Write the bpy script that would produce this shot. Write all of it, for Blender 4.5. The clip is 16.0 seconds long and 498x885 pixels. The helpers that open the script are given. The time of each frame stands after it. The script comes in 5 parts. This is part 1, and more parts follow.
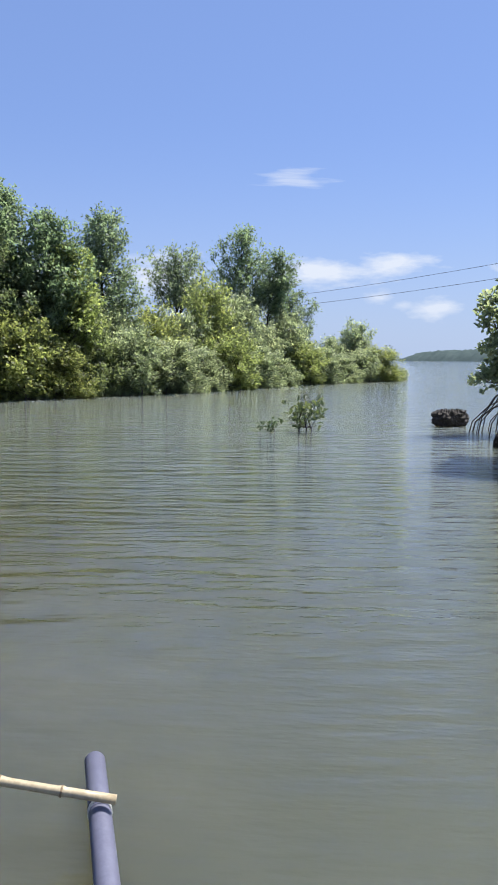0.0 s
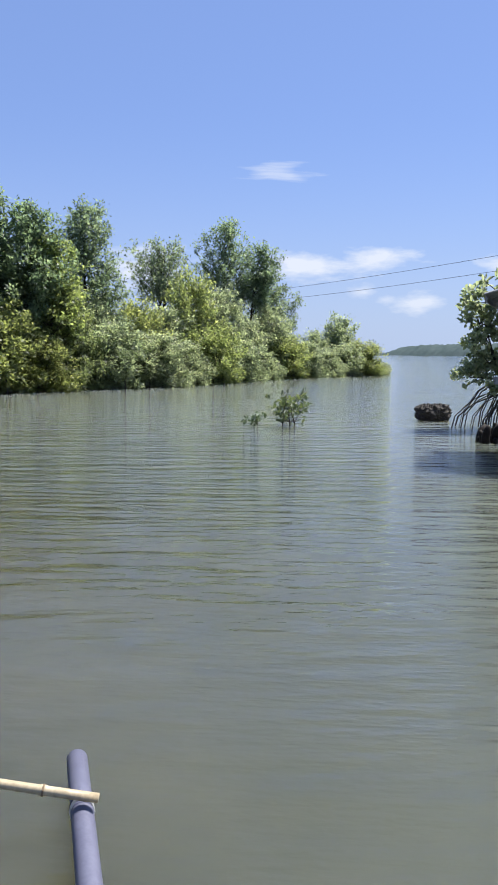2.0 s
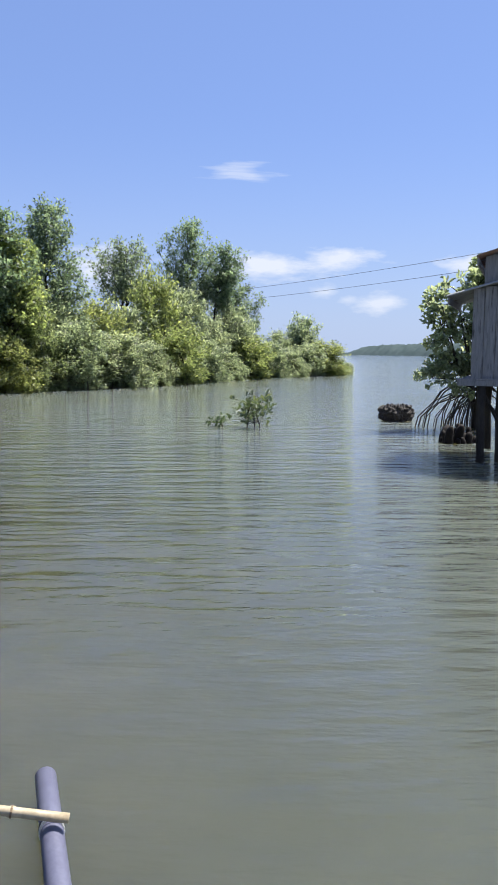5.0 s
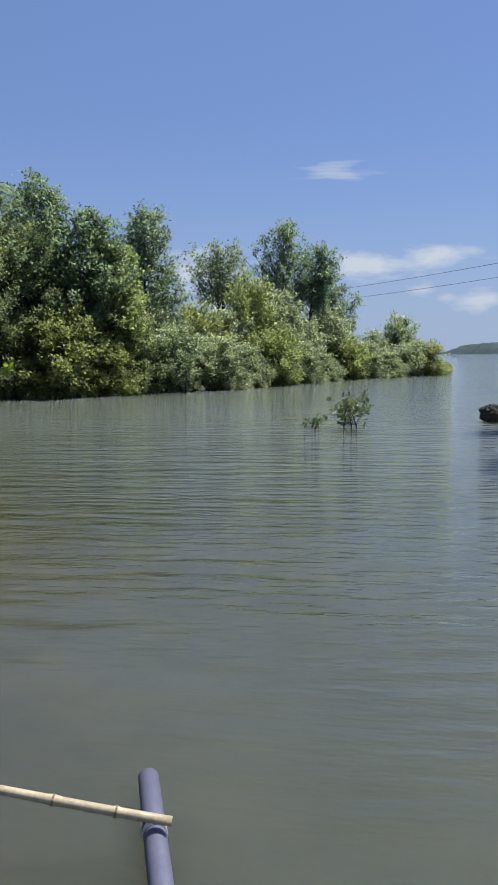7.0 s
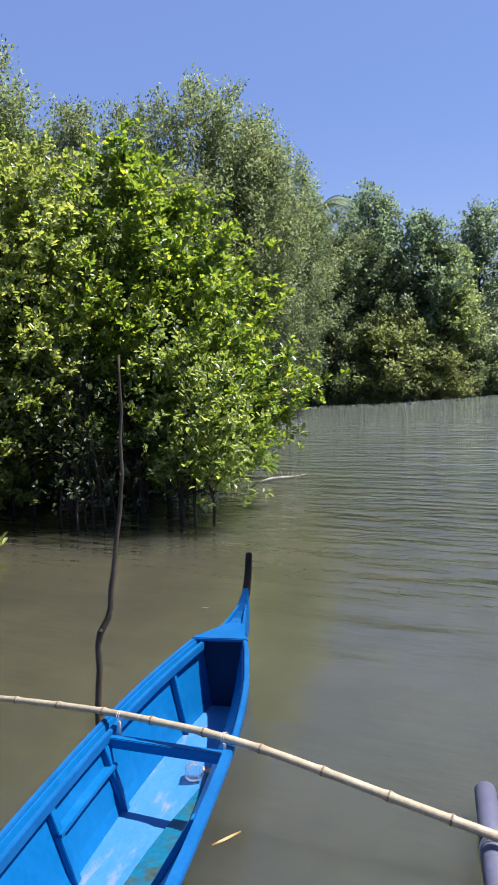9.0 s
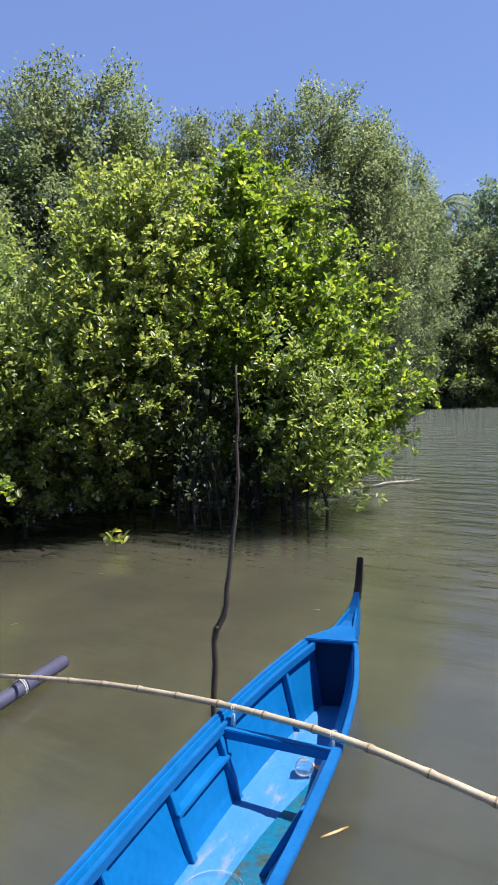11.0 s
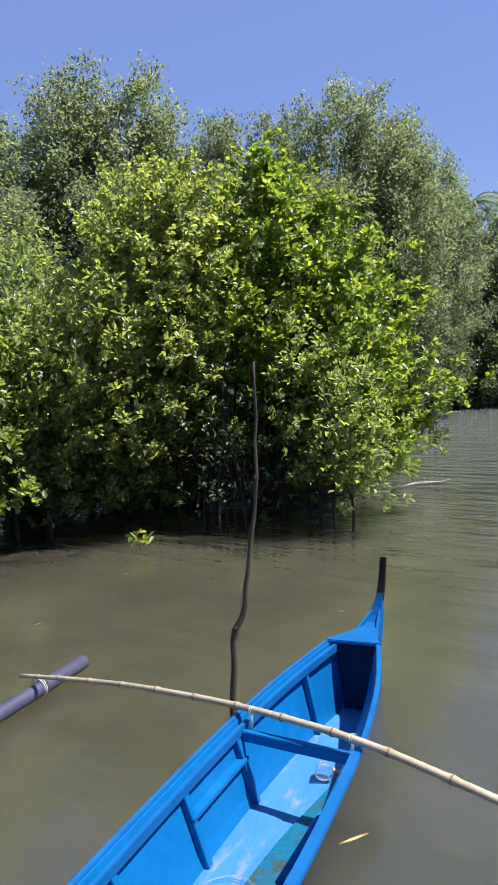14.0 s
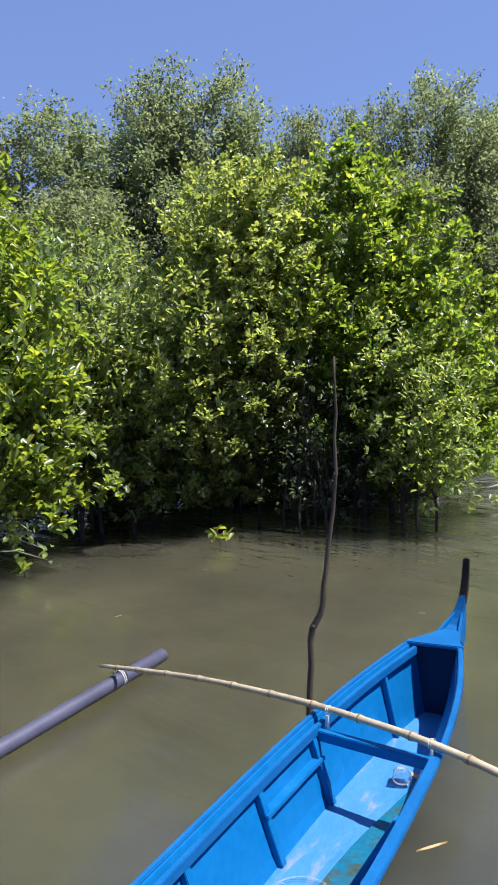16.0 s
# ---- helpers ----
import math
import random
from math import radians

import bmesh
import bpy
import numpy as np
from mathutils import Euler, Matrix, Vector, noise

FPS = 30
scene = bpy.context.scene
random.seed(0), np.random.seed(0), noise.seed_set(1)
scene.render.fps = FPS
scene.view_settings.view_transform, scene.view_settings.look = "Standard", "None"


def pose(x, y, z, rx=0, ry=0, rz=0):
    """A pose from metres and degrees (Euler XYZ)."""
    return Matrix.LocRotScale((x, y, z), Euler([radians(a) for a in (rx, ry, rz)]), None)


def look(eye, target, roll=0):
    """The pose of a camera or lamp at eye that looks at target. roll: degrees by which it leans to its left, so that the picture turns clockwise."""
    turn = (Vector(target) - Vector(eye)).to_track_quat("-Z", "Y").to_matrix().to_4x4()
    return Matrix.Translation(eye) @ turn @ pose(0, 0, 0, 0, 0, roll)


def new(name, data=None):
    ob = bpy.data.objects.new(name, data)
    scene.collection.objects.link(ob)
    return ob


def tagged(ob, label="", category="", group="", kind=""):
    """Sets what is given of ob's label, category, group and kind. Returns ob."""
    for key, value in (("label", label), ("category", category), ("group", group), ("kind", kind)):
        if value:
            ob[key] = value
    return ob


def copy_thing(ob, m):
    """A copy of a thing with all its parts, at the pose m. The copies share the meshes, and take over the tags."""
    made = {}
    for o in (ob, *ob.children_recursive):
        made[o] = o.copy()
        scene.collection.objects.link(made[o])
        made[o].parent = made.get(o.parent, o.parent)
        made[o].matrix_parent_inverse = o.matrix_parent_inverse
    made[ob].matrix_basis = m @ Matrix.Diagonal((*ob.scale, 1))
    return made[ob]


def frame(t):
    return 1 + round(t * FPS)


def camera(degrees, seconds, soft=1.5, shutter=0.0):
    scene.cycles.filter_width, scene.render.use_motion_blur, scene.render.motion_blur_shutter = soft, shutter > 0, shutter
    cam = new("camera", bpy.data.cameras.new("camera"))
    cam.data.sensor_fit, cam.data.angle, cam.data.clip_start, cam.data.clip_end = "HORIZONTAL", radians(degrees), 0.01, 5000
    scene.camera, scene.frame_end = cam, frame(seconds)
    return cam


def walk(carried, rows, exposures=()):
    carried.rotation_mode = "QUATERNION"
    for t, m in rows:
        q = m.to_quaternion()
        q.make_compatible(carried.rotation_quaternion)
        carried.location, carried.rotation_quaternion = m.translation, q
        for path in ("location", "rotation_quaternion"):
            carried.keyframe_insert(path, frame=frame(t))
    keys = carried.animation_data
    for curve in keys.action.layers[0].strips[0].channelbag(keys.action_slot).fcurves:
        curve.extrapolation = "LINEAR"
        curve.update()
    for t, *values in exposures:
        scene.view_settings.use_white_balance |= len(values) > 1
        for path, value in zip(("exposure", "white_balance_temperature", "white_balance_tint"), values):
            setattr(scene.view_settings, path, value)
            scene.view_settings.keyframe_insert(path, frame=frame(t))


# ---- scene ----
from mathutils.geometry import tessellate_polygon

cam = camera(35.0, 16.0, soft=1.8)
EXPOSURES = [(0, 1.22, 6230, 8), (3.5, 1.27, 6250, 9), (6.0, 1.27, 6250, 9), (6.5, 1.06, 6200, 8), (7.0, 0.8, 6150, 6), (7.5, 0.76, 6100, 7), (8.0, 0.97, 6100, 10), (8.5, 1.05, 6080, 12), (9.0, 1.17, 6040, 13), (16.0, 1.17, 6040, 13)]
PATH = [
    (0, (0.87, 0.292, 1.893), (0.789, 2.279, 1.679), 0.3),
    (0.5, (0.871, 0.297, 1.892), (0.8, 2.284, 1.677), 0.4),
    (1, (0.863, 0.318, 1.89), (0.804, 2.305, 1.668), 0.4),
    (1.5, (0.871, 0.301, 1.901), (0.813, 2.287, 1.672), 0.3),
    (2, (0.867, 0.318, 1.897), (0.828, 2.305, 1.668), 0.5),
    (2.5, (0.857, 0.31, 1.904), (0.852, 2.297, 1.675), 0.6),
    (3, (0.845, 0.321, 1.918), (0.855, 2.307, 1.689), 0.5),
    (3.5, (0.833, 0.34, 1.914), (0.865, 2.327, 1.684), 0.6),
    (4.7, (0.831, 0.366, 1.927), (0.885, 2.353, 1.698), 0.5),
    (6, (0.83, 0.389, 1.939), (0.86, 2.376, 1.71), 0.4),
    (6.5, (0.824, 0.395, 1.947), (0.792, 2.382, 1.718), 0.2),
    (7, (0.805, 0.409, 1.944), (0.618, 2.387, 1.717), -0.3),
    (7.5, (0.799, 0.388, 1.95), (0.403, 2.335, 1.726), -1),
    (8, (0.765, 0.361, 1.968), (0.21, 2.268, 1.75), -1.4),
    (8.5, (0.767, 0.365, 1.952), (0.009, 2.204, 1.745), -2.4),
    (9, (0.79, 0.387, 1.945), (-0.181, 2.122, 1.747), -2.6),
    (9.5, (0.804, 0.376, 1.95), (-0.252, 2.062, 1.758), -2.7),
    (10, (0.88, 0.251, 1.999), (-0.267, 1.877, 1.81), -3.2),
    (12.5, (0.87, 0.324, 1.96), (-0.371, 1.883, 1.786), -2.9),
    (13, (0.881, 0.339, 1.963), (-0.376, 1.885, 1.79), -3.1),
    (13.5, (0.884, 0.353, 1.955), (-0.381, 1.893, 1.783), -3.2),
    (14, (0.882, 0.365, 1.947), (-0.392, 1.898, 1.778), -3.3),
    (14.5, (0.888, 0.372, 1.948), (-0.39, 1.9, 1.778), -3.4),
    (15, (0.876, 0.376, 1.942), (-0.427, 1.884, 1.774), -3.2),
    (15.5, (0.869, 0.377, 1.938), (-0.499, 1.825, 1.772), -3),
    (16, (0.87, 0.399, 1.929), (-0.556, 1.792, 1.768), -3.2),
]
walk(cam, [(t, look(eye, target, roll)) for t, eye, target, roll in PATH], EXPOSURES)

# ---- world, sun, exposure ----
SUN_EL, SUN_AZ = radians(61), radians(57)      # azimuth to the right of +y


def make_world():
    w = bpy.data.worlds.new("sky")
    scene.world = w
    w.use_nodes = True
    nt = w.node_tree
    nt.nodes.clear()
    N, L = nt.nodes.new, nt.links.new
    out, bg = N("ShaderNodeOutputWorld"), N("ShaderNodeBackground")
    sky = N("ShaderNodeTexSky")
    sky.sky_type, sky.sun_disc = "NISHITA", False
    sky.sun_elevation, sky.sun_rotation = SUN_EL, SUN_AZ
    sky.air_density, sky.dust_density, sky.ozone_density = 1.0, 0.25, 3.0
    co = N("ShaderNodeTexCoord")
    sep = N("ShaderNodeSeparateXYZ")
    L(co.outputs["Generated"], sep.inputs[0])

    def math_(op, a, b=None, c=None, clamp=False):
        n = N("ShaderNodeMath")
        n.operation, n.use_clamp = op, clamp
        for i, v in enumerate((a, b, c)):
            if v is None:
                continue
            if isinstance(v, (int, float)):
                n.inputs[i].default_value = v
            else:
                L(v, n.inputs[i])
        return n.outputs[0]

    az = math_("DEGREES", math_("ARCTAN2", sep.outputs[0], sep.outputs[1]))
    el = math_("DEGREES", math_("ARCSINE", sep.outputs[2]))
    comb = N("ShaderNodeCombineXYZ")
    L(math_("MULTIPLY", az, 0.35), comb.inputs[0])
    L(el, comb.inputs[1])
    nz = N("ShaderNodeTexNoise")
    nz.inputs["Scale"].default_value, nz.inputs["Detail"].default_value, nz.inputs["Roughness"].default_value = 0.9, 6, 0.6
    L(comb.outputs[0], nz.inputs["Vector"])
    streak = N("ShaderNodeCombineXYZ")
    L(math_("ADD", math_("MULTIPLY", az, 0.25), math_("MULTIPLY", el, 0.35)), streak.inputs[0])
    L(math_("MULTIPLY", el, 2.2), streak.inputs[1])
    nz2 = N("ShaderNodeTexNoise")
    nz2.inputs["Scale"].default_value, nz2.inputs["Detail"].default_value = 1.0, 5
    L(streak.outputs[0], nz2.inputs["Vector"])
    total = None
    # azimuth, elevation, half widths (degrees), strength, wispy
    for a0, e0, sa, se, amount, wisp in CLOUDS:
        dx = math_("DIVIDE", math_("SUBTRACT", az, a0), sa)
        dy = math_("DIVIDE", math_("SUBTRACT", el, e0), se)
        d = math_("SQRT", math_("ADD", math_("MULTIPLY", dx, dx), math_("MULTIPLY", dy, dy)))
        n = nz2.outputs[0] if wisp else nz.outputs[0]
        v = math_("ADD", math_("SUBTRACT", 0.55 if wisp else 0.8, math_("MULTIPLY", d, 0.8)), math_("MULTIPLY", math_("SUBTRACT", n, 0.5), 2.4 if wisp else 1.9))
        m = math_("MULTIPLY", math_("MULTIPLY", v, 1.5, clamp=True), amount)
        total = m if total is None else math_("MAXIMUM", total, m)
    haze = math_("MULTIPLY", math_("SUBTRACT", 1.0, math_("DIVIDE", el, HAZE[1]), clamp=True), HAZE[0])
    tint = N("ShaderNodeMix")
    tint.data_type, tint.blend_type = "RGBA", "MULTIPLY"
    tint.inputs[0].default_value = 1.0
    L(sky.outputs[0], tint.inputs[6])
    tint.inputs[7].default_value = (*SKY_TINT, 1)
    even = N("ShaderNodeMix")
    even.data_type = "RGBA"
    even.inputs[0].default_value = 0.62
    L(tint.outputs[2], even.inputs[6])
    even.inputs[7].default_value = (*AIR_COLOUR, 1)
    air = N("ShaderNodeMix")
    air.data_type = "RGBA"
    L(math_("MULTIPLY", haze, haze, clamp=True), air.inputs[0])
    L(even.outputs[2], air.inputs[6])
    air.inputs[7].default_value = (*HAZE_COLOUR, 1)
    mix = N("ShaderNodeMix")
    mix.data_type = "RGBA"
    L(math_("ADD", total, 0.0, clamp=True), mix.inputs[0])
    L(air.outputs[2], mix.inputs[6])
    mix.inputs[7].default_value = (*CLOUD_COLOUR, 1)
    L(mix.outputs[2], bg.inputs[0])
    bg.inputs[1].default_value = SKY_STRENGTH
    L(bg.outputs[0], out.inputs[0])


CLOUDS = [(0.9, 12.3, 3.4, 1.0, 0.5, True), (-8.5, 5.6, 3.8, 1.9, 0.9, False), (2.6, 6.0, 5.2, 1.15, 0.92, False), (7.8, 6.5, 3.4, 0.9, 0.9, False),
          (7.0, 4.2, 1.2, 0.7, 0.7, False), (8.4, 3.7, 1.0, 0.5, 0.6, False), (10.6, 3.4, 2.1, 0.85, 0.8, False), (17.2, 6.0, 2.6, 0.8, 0.85, False)]
HAZE = (0.95, 17.0)
HAZE_COLOUR = (3.25, 3.9, 5.3)
AIR_COLOUR = (1.62, 2.33, 4.42)
SKY_TINT = (1.0, 1.0, 1.24)
CLOUD_COLOUR = (5.6, 5.75, 6.3)
SKY_STRENGTH = 0.065
make_world()
sun_data = bpy.data.lights.new("sun", "SUN")
sun_data.energy, sun_data.angle, sun_data.color = 4.3, radians(0.53), (1.0, 0.95, 0.86)
sun = new("sun", sun_data)
sun_to = Vector((math.sin(SUN_AZ) * math.cos(SUN_EL), math.cos(SUN_AZ) * math.cos(SUN_EL), math.sin(SUN_EL)))
sun.matrix_basis = look(sun_to * 60, (0, 0, 0))


# ---- materials ----
def nodes_of(name):
    m = bpy.data.materials.new(name)
    m.use_nodes = True
    nt = m.node_tree
    return m, nt, nt.nodes["Principled BSDF"], nt.nodes["Material Output"]


def noise_node(nt, scale, detail=4.0, rough=0.55, stretch=(1, 1, 1)):
    co, mp, n = nt.nodes.new("ShaderNodeTexCoord"), nt.nodes.new("ShaderNodeMapping"), nt.nodes.new("ShaderNodeTexNoise")
    mp.inputs["Scale"].default_value = stretch
    n.inputs["Scale"].default_value, n.inputs["Detail"].default_value, n.inputs["Roughness"].default_value = scale, detail, rough
    nt.links.new(co.outputs["Object"], mp.inputs[0])
    nt.links.new(mp.outputs[0], n.inputs["Vector"])
    return n


def ramp_node(nt, source, stops):
    r = nt.nodes.new("ShaderNodeValToRGB")
    while len(r.color_ramp.elements) < len(stops):
        r.color_ramp.elements.new(0.5)
    for e, (p, c) in zip(r.color_ramp.elements, stops):
        e.position, e.color = p, (*c, 1)
    nt.links.new(source, r.inputs[0])
    return r.outputs[0]


def mix_node(nt, factor, a, b, mode="MIX"):
    m = nt.nodes.new("ShaderNodeMix")
    m.data_type, m.blend_type = "RGBA", mode
    for i, v in ((0, factor), (6, a), (7, b)):
        if isinstance(v, (int, float)):
            m.inputs[i].default_value = v
        elif isinstance(v, tuple):
            m.inputs[i].default_value = (*v, 1)
        else:
            nt.links.new(v, m.inputs[i])
    return m.outputs[2]


def bump_node(nt, height, strength, distance, bsdf=None):
    b = nt.nodes.new("ShaderNodeBump")
    b.inputs["Strength"].default_value, b.inputs["Distance"].default_value = strength, distance
    nt.links.new(height, b.inputs["Height"])
    if bsdf:
        nt.links.new(b.outputs[0], bsdf.inputs["Normal"])
    return b


def surface(name, dark, light, rough=0.6, scale=8.0, fine=60.0, bump=0.3, depth=0.004, stretch=(1, 1, 1), stain=None, stain_scale=2.0, stain_at=(0.55, 0.7), metallic=0.0, spec=0.5):
    """Two scales of colour, a rough stain if asked, and fine relief."""
    m, nt, p, _ = nodes_of(name)
    a, b = noise_node(nt, scale, 5, 0.6, stretch), noise_node(nt, fine, 3, 0.6, stretch)
    c = ramp_node(nt, a.outputs[0], [(0.3, dark), (0.7, light)])
    c = mix_node(nt, 0.22, c, ramp_node(nt, b.outputs[0], [(0.3, tuple(v * 0.55 for v in dark)), (0.7, tuple(min(1, v * 1.25) for v in light))]))
    if stain:
        s = noise_node(nt, stain_scale, 6, 0.65, stretch)
        k = ramp_node(nt, s.outputs[0], [(stain_at[0], (0, 0, 0)), (stain_at[1], (1, 1, 1))])
        c = mix_node(nt, k, c, stain)
    nt.links.new(c, p.inputs["Base Color"])
    p.inputs["Roughness"].default_value, p.inputs["Metallic"].default_value, p.inputs["Specular IOR Level"].default_value = rough, metallic, spec
    nt.links.new(ramp_node(nt, b.outputs[0], [(0.2, (rough * 0.8,) * 3), (0.8, (min(1, rough * 1.2),) * 3)]), p.inputs["Roughness"])
    bump_node(nt, b.outputs[0], bump, depth, p)
    return m


def leaf_material(name, stops, through_colour, rough=0.38, translucent=0.35, gloss=0.5):
    """Leaves: each leaf takes its own tone; light passes through them."""
    m, nt, p, out = nodes_of(name)
    geo = nt.nodes.new("ShaderNodeNewGeometry")
    c = ramp_node(nt, geo.outputs["Random Per Island"], stops)
    info = nt.nodes.new("ShaderNodeObjectInfo")
    hsv = nt.nodes.new("ShaderNodeHueSaturation")
    n = noise_node(nt, 0.9, 3)
    nt.links.new(ramp_node(nt, n.outputs[0], [(0.3, (0.86,) * 3), (0.7, (1.14,) * 3)]), hsv.inputs["Value"])
    h = nt.nodes.new("ShaderNodeMapRange")
    h.inputs["To Min"].default_value, h.inputs["To Max"].default_value = 0.485, 0.515
    nt.links.new(info.outputs["Random"], h.inputs[0])
    nt.links.new(h.outputs[0], hsv.inputs["Hue"])
    nt.links.new(c, hsv.inputs["Color"])
    nt.links.new(hsv.outputs[0], p.inputs["Base Color"])
    p.inputs["Roughness"].default_value = rough
    p.inputs["Specular IOR Level"].default_value = gloss
    tr = nt.nodes.new("ShaderNodeBsdfTranslucent")
    nt.links.new(mix_node(nt, 1.0, hsv.outputs[0], through_colour, "MULTIPLY"), tr.inputs[0])
    add = nt.nodes.new("ShaderNodeMixShader")
    add.inputs[0].default_value = translucent
    nt.links.new(p.outputs[0], add.inputs[1])
    nt.links.new(tr.outputs[0], add.inputs[2])
    nt.links.new(add.outputs[0], out.inputs[0])
    return m


def water_material():
    m, nt, p, _ = nodes_of("river_water")
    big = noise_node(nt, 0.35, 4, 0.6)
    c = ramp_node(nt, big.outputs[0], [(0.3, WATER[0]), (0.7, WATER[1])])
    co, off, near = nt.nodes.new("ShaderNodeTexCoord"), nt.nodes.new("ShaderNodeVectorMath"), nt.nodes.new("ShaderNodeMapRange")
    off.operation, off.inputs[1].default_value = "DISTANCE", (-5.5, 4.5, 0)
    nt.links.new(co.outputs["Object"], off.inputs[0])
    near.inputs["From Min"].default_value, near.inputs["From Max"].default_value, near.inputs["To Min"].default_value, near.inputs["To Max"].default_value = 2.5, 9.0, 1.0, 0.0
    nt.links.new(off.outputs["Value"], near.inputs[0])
    # muddy brown by the bank, its mottling widened to stand for tree reflections
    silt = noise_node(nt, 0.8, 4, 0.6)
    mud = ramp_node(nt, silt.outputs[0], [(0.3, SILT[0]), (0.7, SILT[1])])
    # paler base colour farther out stands in for sky glitter on open water
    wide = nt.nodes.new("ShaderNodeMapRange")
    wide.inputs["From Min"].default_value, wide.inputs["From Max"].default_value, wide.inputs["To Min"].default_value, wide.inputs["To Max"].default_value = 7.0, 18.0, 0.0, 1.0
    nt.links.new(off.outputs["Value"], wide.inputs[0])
    c = mix_node(nt, wide.outputs[0], c, ramp_node(nt, big.outputs[0], [(0.3, CHANNEL_SHEEN[0]), (0.7, CHANNEL_SHEEN[1])]))
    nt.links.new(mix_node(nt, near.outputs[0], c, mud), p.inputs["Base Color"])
    p.inputs["Roughness"].default_value, p.inputs["IOR"].default_value = 0.05, 1.42
    p.inputs["Subsurface Weight"].default_value, p.inputs["Subsurface Scale"].default_value = 1.0, 6.0
    p.inputs["Subsurface Radius"].default_value = (1.0, 0.9, 0.6)
    # ripples across the river in two sizes, fine wrinkles on their backs, a slow swell, calm patches between
    swell, long_ = noise_node(nt, 1.0, 2, 0.4, (0.3, 0.75, 1)), noise_node(nt, 1.0, 1.5, 0.45, (0.75, 3.3, 1))
    mid, fine = noise_node(nt, 1.0, 2, 0.5, (2.2, 7.5, 1)), noise_node(nt, 1.0, 2, 0.5, (9, 24, 1))
    calm = noise_node(nt, 0.16, 3, 0.5, (1, 1.6, 1))
    k = ramp_node(nt, calm.outputs[0], [(0.36, (0.55,) * 3), (0.6, (1, 1, 1))])
    # sheltered water round the moored boat
    co, off, far = nt.nodes.new("ShaderNodeTexCoord"), nt.nodes.new("ShaderNodeVectorMath"), nt.nodes.new("ShaderNodeMapRange")
    off.operation, off.inputs[1].default_value = "DISTANCE", (-4.0, 1.0, 0)
    nt.links.new(co.outputs["Object"], off.inputs[0])
    far.inputs["From Min"].default_value, far.inputs["From Max"].default_value, far.inputs["To Min"].default_value, far.inputs["To Max"].default_value = 4.5, 10.5, 0.12, 1.0
    nt.links.new(off.outputs["Value"], far.inputs[0])
    k = mix_node(nt, 1.0, k, far.outputs[0], "MULTIPLY")
    last = bump_node(nt, swell.outputs[0], 0.7, RIPPLE[0])
    for height, depth in ((long_, RIPPLE[1]), (mid, RIPPLE[2]), (fine, RIPPLE[3])):
        b = bump_node(nt, height.outputs[0], 1.0, depth)
        nt.links.new(k, b.inputs["Strength"])
        nt.links.new(last.outputs[0], b.inputs["Normal"])
        last = b
    nt.links.new(last.outputs[0], p.inputs["Normal"])
    return m


def glass_like(name, colour, rough=0.05, alpha=0.35):
    m, nt, p, out = nodes_of(name)
    p.inputs["Base Color"].default_value = (*colour, 1)
    p.inputs["Roughness"].default_value = rough
    p.inputs["Transmission Weight"].default_value = 1.0 - alpha
    p.inputs["IOR"].default_value = 1.1
    return m


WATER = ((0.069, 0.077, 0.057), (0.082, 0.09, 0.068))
CHANNEL_SHEEN = ((0.118, 0.13, 0.112), (0.138, 0.15, 0.13))
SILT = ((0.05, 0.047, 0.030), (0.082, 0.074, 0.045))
RIPPLE = (0.05, 0.11, 0.055, 0.012)
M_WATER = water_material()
M_MUD = surface("river_mud", (0.028, 0.022, 0.014), (0.065, 0.05, 0.034), 0.45, 2.0, 25, 0.6, 0.02)
M_BARK = surface("mangrove_bark", (0.024, 0.02, 0.016), (0.065, 0.055, 0.044), 0.9, 6, 40, 0.6, 0.01, (1, 1, 0.3), spec=0.12)
M_BARK_PALE = surface("pale_bark", (0.16, 0.14, 0.12), (0.34, 0.31, 0.28), 0.85, 6, 40, 0.5, 0.01, (1, 1, 0.3))
M_STICK = surface("weathered_stick_bark", (0.035, 0.026, 0.019), (0.10, 0.078, 0.06), 0.85, 14, 90, 0.7, 0.004, (1, 1, 0.25), spec=0.2)
M_LEAF_BRIGHT = leaf_material("bright_mangrove_leaf", [(0, (0.090, 0.140, 0.042)), (0.5, (0.131, 0.186, 0.048)), (0.85, (0.193, 0.239, 0.053)), (1, (0.285, 0.304, 0.064))], (2.3, 2.15, 0.65), 0.36, 0.62, 1.0)
M_LEAF_OLIVE = leaf_material("olive_mangrove_leaf", [(0, (0.114, 0.168, 0.072)), (0.5, (0.170, 0.233, 0.091)), (0.85, (0.238, 0.294, 0.118)), (1, (0.320, 0.362, 0.175))], (2.2, 2.02, 0.8), 0.34, 0.6, 1.1)
M_LEAF_DARK = leaf_material("dark_mangrove_leaf", [(0, (0.110, 0.153, 0.070)), (0.6, (0.164, 0.211, 0.092)), (1, (0.243, 0.279, 0.131))], (2.0, 2.0, 0.9), 0.36, 0.62, 0.9)
M_LEAF_DEEP = leaf_material("deep_dark_leaf", [(0, (0.045, 0.07, 0.036)), (0.6, (0.085, 0.118, 0.058)), (1, (0.15, 0.18, 0.095))], (1.7, 1.7, 1.0), 0.4, 0.4, 0.6)
# the next five leaf colours are paled and greyed to carry distance haze
M_LEAF_BLUE = leaf_material("hazed_bluish_leaf", [(0, (0.085, 0.118, 0.080)), (0.6, (0.135, 0.175, 0.115)), (1, (0.195, 0.235, 0.160))], (1.9, 2.0, 1.45), 0.45, 0.62, 0.6)
M_LEAF_GREY = leaf_material("hazed_grey_green_leaf", [(0, (0.096, 0.120, 0.074)), (0.6, (0.144, 0.171, 0.103)), (1, (0.213, 0.237, 0.152))], (1.95, 1.98, 1.2), 0.45, 0.64, 0.6)
